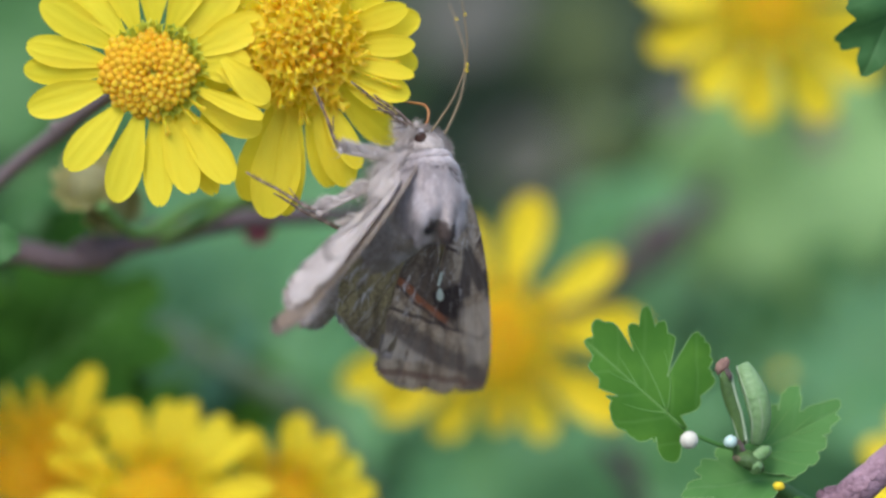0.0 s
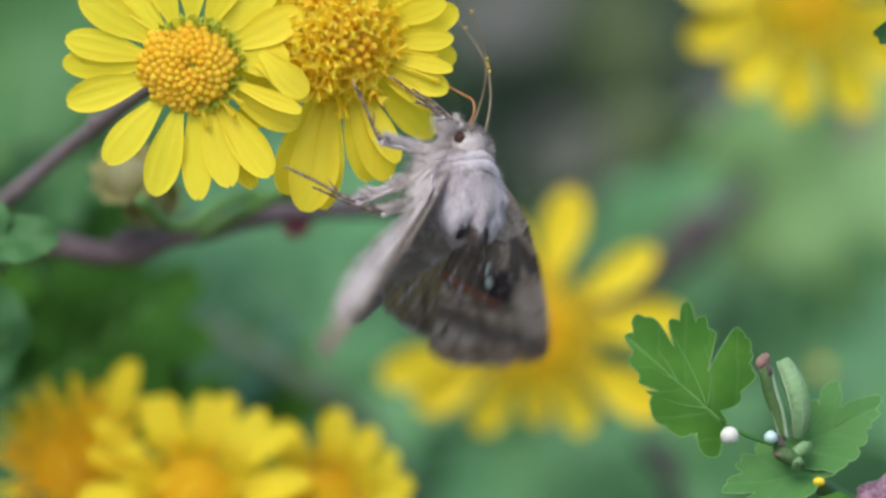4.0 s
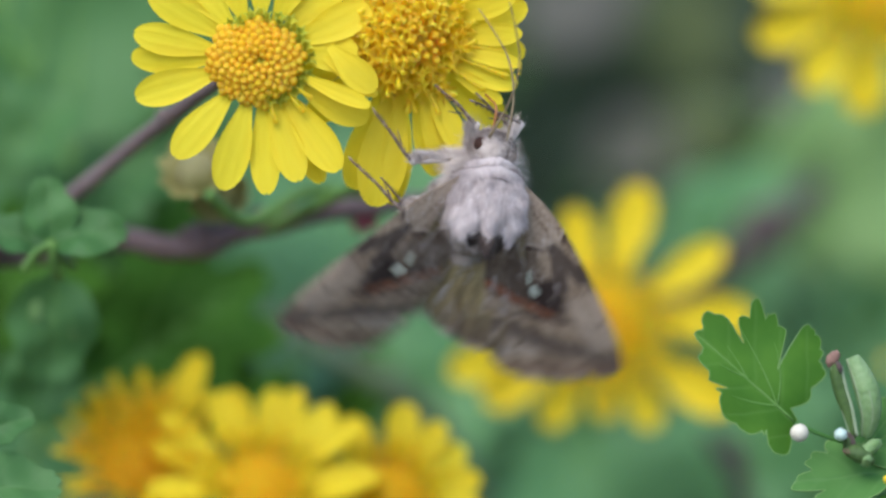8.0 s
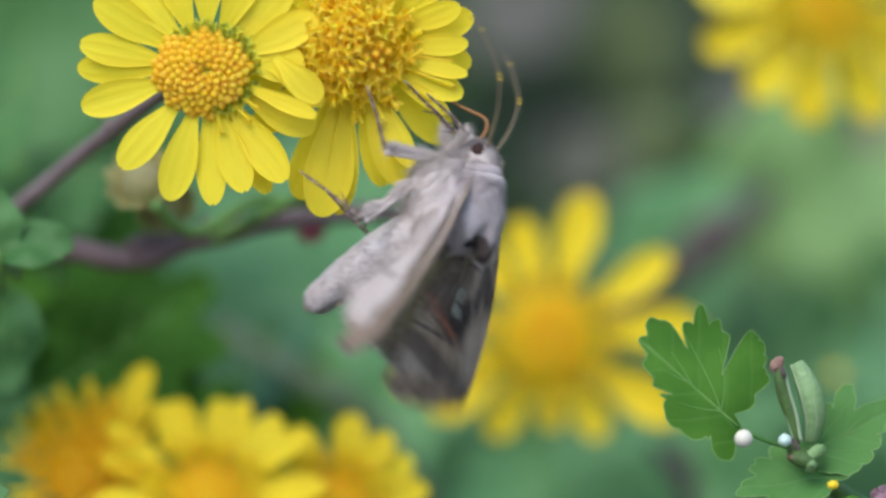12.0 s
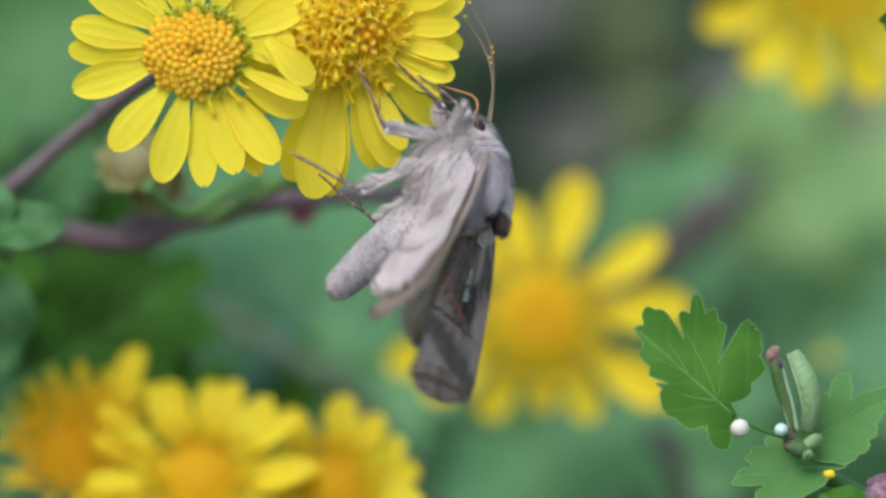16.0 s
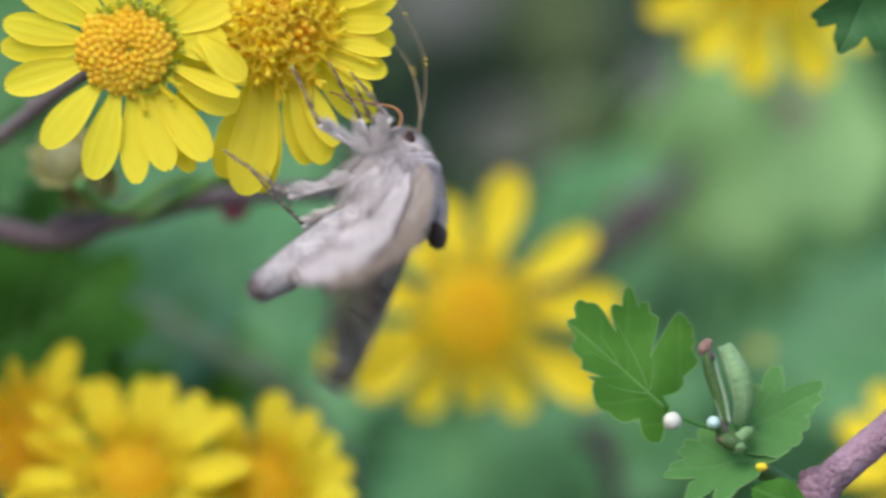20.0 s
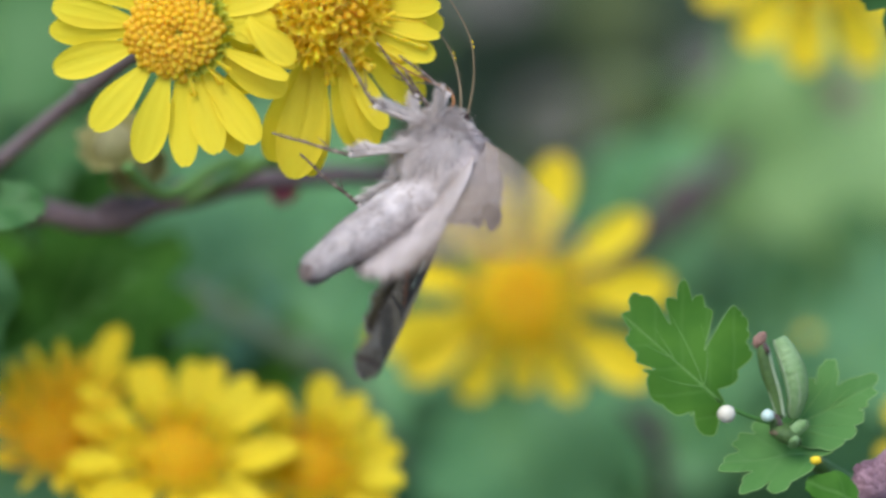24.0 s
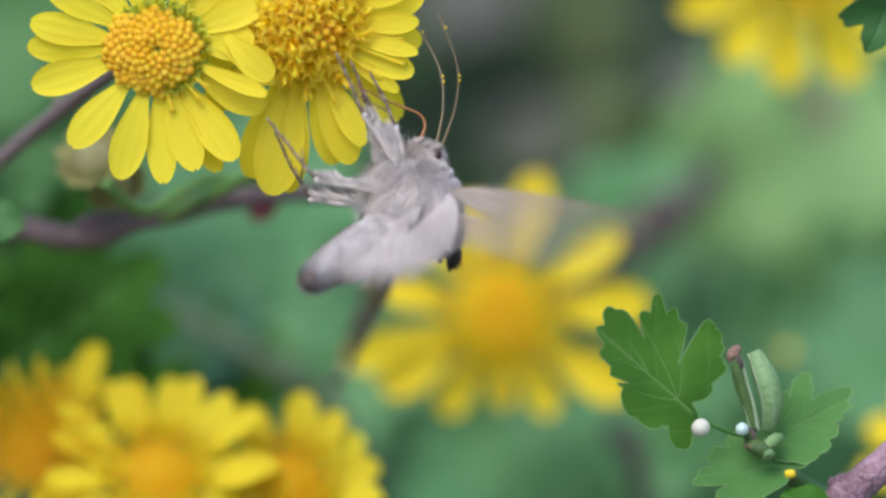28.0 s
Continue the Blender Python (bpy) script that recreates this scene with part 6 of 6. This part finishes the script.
for side in (1, -1):
    fore = part("forewing", wing_mesh("fore", side, FORE_TOP, FORE_LOW, 3), moth, None, "grey-brown patterned forewing")
    silver_mark(fore, side, [(7.15 + 0.52 * math.cos(a), 2.55 + 0.26 * math.sin(a)) for a in (k * 0.6283 for k in range(10))], "silvery white oval spot")
    silver_mark(fore, side, [(5.5, 2.1), (5.9, 2.2), (6.45, 2.5), (6.35, 2.68), (5.8, 2.42), (5.45, 2.25)], "silvery white streak")
    hind = part("hindwing", wing_mesh("hind", side, HIND_TOP, HIND_LOW, 4), moth, None, "brown hindwing with a pale underside")
    for wing, kind, base in ((fore, "fore", 9.0), (hind, "hind", 4.0)):
        count, reach, mat_ = (900, 8.0, FUR_CREAM) if kind == "fore" else (2600, 12.0, FUR_CREAM)
        under = fur(count, on_underside(kind, side, reach), 0.9, 0.045, (1.2, 0.35 * side, 0), 70 + side, 0.25, (0.02, 0.12))
        part("wing_down", solid("wing_down", *under, mat_), wing, None, "long pale scales", "stuff")
        rim = [(p, q) for p, q in zip(wing_outline(kind), wing_outline(kind)[1:]) if p[0] > base and p[1] > 0.2]

        def on_rim(rnd):
            p, q = rim[rnd.randrange(len(rim))]
            f = rnd.random()
            x, y = p[0] + (q[0] - p[0]) * f, p[1] + (q[1] - p[1]) * f
            out = Vector((p[1] - q[1], q[0] - p[0], 0)).normalized()
            out = -out if out.dot(Vector((x - 6, y - 2.2, 0))) < 0 else out
            return Vector((x, side * y, wing_z(x, y) - 0.03)) - Vector((out.x, side * out.y, 0)) * 0.25, Vector((out.x, side * out.y, 0))
        part("fringe", solid("fringe", *fur(1500, on_rim, 0.62, 0.05, (0, 0, 0), 60 + side, 0.2, (0.8, 1.2)), FRINGE_DARK if kind == "fore" else FRINGE), wing, None, "pale and brown fringe", "stuff")
    WINGS[side] = (fore, hind)

ANTENNAE = {}
for side in (1, -1):
    apts = spline([(0, 0, 0), (3, 0, 0.75), (6, 0, 0.6), (9.5, 0, -1.0)], 24)
    ob = part("antenna", solid("antenna", *tube(apts, [0.10 - 0.0024 * i for i in range(25)], 6), ANTENNA), moth, None, "long thread-like antenna")
    grains = [moved(egg(0.11, 0.08, 0.08, 5, 6), put_mm(*(apts[k] + Vector((0, 0.1, 0.1))))) for k in (13, 14, 21)]
    part("pollen", solid("pollen", *join(*grains), POLLEN), ob, None, "yellow pollen grains")
    ANTENNAE[side] = ob
pb = spline([(4.7, 0, -0.5), (5.8, 0, -0.1), (6.6, 0, -0.5), (7.0, 0, -1.7), (7.5, 0, -3.3), (8.2, 0, -5.0)], 30)
proboscis = part("proboscis", solid("proboscis", *tube(pb, [0.11 - 0.0015 * i for i in range(31)], 7), PROBOSCIS), moth, None, "amber feeding tube curled into the flower")

# legs: hip on the body, foot on the flowers at first, while the moth is turned, and late; lengths of the two segments, way in which the knee bends
LEGS = [
    (Vector((2.7, 1.2, -2.3)), (-5.6, 11.5, -3.0), (-8.9, 9.3, -3.0), (-4.5, 12.6, -3.0), 4.2, 4.7, (-0.6, -0.5, -0.5)),
    (Vector((2.9, 0.9, -1.9)), (-1.6, 11.0, -2.0), (-4.7, 10.9, -2.6), (-2.2, 11.2, -2.0), 2.6, 4.2, (0.9, 0.3, -0.3)),
    (Vector((0.9, 1.5, -3.1)), (-10.2, 5.75, -2.6), (-10.5, 6.0, -2.6), (-9.1, 7.9, -2.6), 4.9, 5.6, (0.1, -0.9, -0.4)),
    (Vector((2.7, -1.2, -2.2)), (-3.2, 11.9, 0.2), (-2.4, 9.9, 0.2), (-3.6, 12.0, 0.2), 3.4, 4.6, (0.7, 0.4, 0.5)),
    (Vector((2.4, -1.4, -2.3)), (-1.4, 10.2, 0.6), (-2.0, 10.4, 0.6), (-3.2, 10.8, 0.6), 2.8, 3.8, (0.8, 0.6, 0.5)),
    (Vector((0.3, -1.2, -3.2)), (-8.4, 4.3, 0.5), (-8.4, 4.6, 0.5), (-8.6, 6.9, -1.5), 4.4, 5.4, (0.1, -0.9, 0.4)),
]
LEG_PARTS = []
for k, leg in enumerate(LEGS):
    near = k < 3
    thigh = part("thigh", solid("thigh", *limb(leg[4], 0.20, 0.14, 1100 if near else 450, 40 + k, 1.2), FUR_CREAM), moth, None, "shaggy cream upper leg")
    shin = part("shin", solid("shin", *limb(leg[5], 0.13, 0.06, 90, 50 + k, 0.25), LEG), moth, None, "thin dark lower leg with pale rings")
    part("knee", solid("knee", *egg(0.26, 0.2, 0.2, 8, 10), FUR_CREAM), shin)
    spur = tube([(0, 0, 0), (0.5, 0.15, -0.35), (0.9, 0.2, -0.6)], [0.07, 0.05, 0.02], 5)
    part("spur", solid("spur", *spur, LEG), shin, mm(leg[5] * 0.3, 0, -0.1))
    LEG_PARTS.append((thigh, shin))


def blend_rows(t):
    """The values of MOTH_ROWS at t, eased from row to row."""
    rows = MOTH_ROWS
    k = 0
    while k < len(rows) - 2 and rows[k + 1][0] <= t:
        k += 1
    a, b = rows[k], rows[k + 1]
    f = min(max((t - a[0]) / (b[0] - a[0]), 0), 1)
    f = f * f * (3 - 2 * f)
    out = []
    for p, q in zip(a[1:], b[1:]):
        if isinstance(p, tuple):
            out.append(tuple(x + (y - x) * f for x, y in zip(p, q)))
        else:
            out.append(p + (q - p) * f)
    return out


MOTH_W = -1.0


def axes(x, y, z):
    return Matrix((x, y, z)).transposed()


def wing_turn(body, s, c, side, swing):
    s, c = vec(s).normalized(), vec(c)
    c = (c - s * c.dot(s)).normalized()
    y = c if side > 0 else -c
    z = s.cross(y)
    r = body.transposed() @ axes(s, y, z)
    return r @ Euler((radians(swing) * side, 0, 0)).to_matrix() @ Euler((0, radians(-swing * 0.5), radians(swing * 0.7) * side)).to_matrix()


def in_body(r, p):
    m = r.to_4x4()
    m.translation = p * MM
    return m


def along(d, up):
    x = d.normalized()
    y = up.cross(x)
    y = y.normalized() if y.length > 1e-4 else x.orthogonal().normalized()
    return axes(x, y, x.cross(y))


def ease(t, a, b):
    f = min(max((t - a) / (b - a), 0), 1)
    return f * f * (3 - 2 * f)


def motions():
    seconds = 28.0
    home = high_daisy.matrix_basis.copy()
    walk(high_daisy, [(t, Matrix.Translation(at(u, v) - at(0, 0)) @ home) for t, u, v in DRIFT])
    walk(shoot, [(t, Matrix.Translation((at(u, v) - at(0, 0))) @ SHOOT_HOME) for t, u, v in SWAY])
    abdomen = [o for o in moth.children if o.name.startswith("abdomen")][0]
    tracks = {moth: [], proboscis: [], abdomen: []}
    for side in (1, -1):
        tracks[ANTENNAE[side]] = []
        for w in WINGS[side]:
            tracks[w] = []
    for pair in LEG_PARTS:
        for o in pair:
            tracks[o] = []
    for i in range(int(seconds * 30) + 1):
        t = i / 30
        spot, fx, fz, tail, sr, cr, sl, cl, spread, al, ar, flutter = blend_rows(t)
        x, z = vec(fx).normalized(), vec(fz)
        z = (z - x * z.dot(x)).normalized()
        body = axes(x, z.cross(x), z)
        shake = 0.09 * max(0.0, flutter - 4.5) * math.sin(2 * math.pi * 9 * t)
        place = Vector((spot[0] + shake, MOTH_W, spot[1]))
        beat = flutter * 1.5 * math.sin(2 * math.pi * 7.5 * t)
        for side, s, c, open_ in ((1, sl, cl, spread[1]), (-1, sr, cr, spread[0])):
            r = wing_turn(body, s, c, side, beat * (0.4 if (side > 0 and 9.5 < t < 20.2) or (side < 0 and 5.0 < t < 7.5) else 1))
            fore, hind = WINGS[side]
            whir = ease(t, 20.3, 20.8) if side > 0 else 0.0
            wave = math.sin(2 * math.pi * 7.5 * t)
            flap = Euler((radians(8 + (82 if wave > 0 else 48) * wave) * whir, 0, 0)).to_matrix()
            tracks[fore].append((t, in_body(flap @ r, HINGE[side])))
            h = r @ Euler((0, 0, radians(open_) * side)).to_matrix() @ Euler((radians(-4) * side, 0, 0)).to_matrix()
            tracks[hind].append((t, in_body(h, HINGE[side] + r @ Vector((0.4, 1.0 * side, -0.4)))))
        m = body.to_4x4()
        m.translation = place * MM
        tracks[moth].append((t, BASE @ m))
        back = body.transposed()
        d = back @ vec(tail).normalized()
        tracks[abdomen].append((t, in_body(along(-d, Vector((0, 0, 1))), JOINT)))
        for side, d in ((1, al), (-1, ar)):
            wob = 0.06 * math.sin(2 * math.pi * 3 * t + side)
            deep = math.sqrt(max(0.03, 1 - d[0] * d[0] - d[1] * d[1]))
            p = Vector((d[0] + wob, -deep if side > 0 else deep, d[1]))
            tracks[ANTENNAE[side]].append((t, in_body(back @ along(p, Vector((1, 0, 0.1))), Vector((4.3, 0.65 * side, 0.8)))))
        tracks[proboscis].append((t, in_body(Euler((0, radians(3 * math.sin(t)), 0)).to_matrix(), Vector((0, 0, 0)))))
        late, turned = ease(t, 24.2, 24.8), ease(t, 4.0, 5.4) - ease(t, 8.9, 9.9)
        for (hip, foot0, foot1, foot2, l1, l2, bend), (thigh, shin) in zip(LEGS, LEG_PARTS):
            foot = vec(foot0).lerp(vec(foot1), turned).lerp(vec(foot2), late)
            foot = back @ (foot - place)
            d = foot - hip
            reach = min(max(d.length, abs(l1 - l2) + 0.05), l1 + l2 - 0.05)
            e = d.normalized()
            cosine = max(-1, min(1, (l1 * l1 + reach * reach - l2 * l2) / (2 * l1 * reach)))
            b = back @ vec(bend)
            b = (b - e * b.dot(e)).normalized()
            knee = hip + e * (l1 * cosine) + b * (l1 * math.sqrt(max(0, 1 - cosine * cosine)))
            tracks[thigh].append((t, in_body(along(knee - hip, b), hip)))
            tracks[shin].append((t, in_body(along(foot - knee, b), knee)))
    for ob, rows in tracks.items():
        walk(ob, rows)


DRIFT = [(0, 0, 0), (8, 0, 0), (14, 0.2, 0.1), (16, 0.6, 0.4), (18, 1.4, 0.6), (20, 1.6, 1.0), (24, 1.7, 1.0), (28, 1.9, 1.1)]
SWAY = [
    (0, -0.14, 0.11), (0.5, -0.05, 0.11), (1, -0.02, -0.01), (1.5, -0.11, 0.17), (2, -0.1, 0.14), (2.5, 0.19, 0.11), (3, 0.01, -0.01),
    (3.5, 0.01, 0.05), (5.5, -0.05, -0.01), (6, 0.01, 0.05), (6.5, -0.17, 0.23), (7, 0.19, 0.02), (7.5, 0.19, -0.07), (8, 0.13, -0.07),
    (8.5, -0.02, -0.01), (9, -0.34, 0.11), (9.5, -0.1, 0.05), (10, -0.25, 0.29), (10.5, -0.17, 0.11), (11, -0.11, 0.02), (11.5, -0.04, 0.2),
    (13.5, -0.27, -0.03), (14, -0.5, -0.09), (14.5, -0.24, 0.09), (15, -0.15, -0.06), (15.5, 0.2, 0), (16, 0.29, -0.35), (16.5, 0.05, -0.47),
    (17, -0.15, -0.29), (17.5, 0.11, -0.18), (18, 0.2, -0.56), (18.5, 0.2, -0.62), (19, -0.1, -0.38), (19.5, 0.26, -0.32), (20, 0.26, -0.15),
    (20.5, 0.64, -0.56), (21, 0.73, -0.53), (21.5, 0.5, -0.65), (23.5, 0.55, -0.88), (24, 0.67, -0.77), (24.5, 0.38, -0.59), (25, 0.26, -0.76),
    (25.5, 0.06, -0.77), (26, 0.5, -0.82), (26.5, 0.41, -0.77), (27, 0.11, -0.56), (27.5, 0.2, -0.65), (28, 0.38, -0.59),
]

motions()
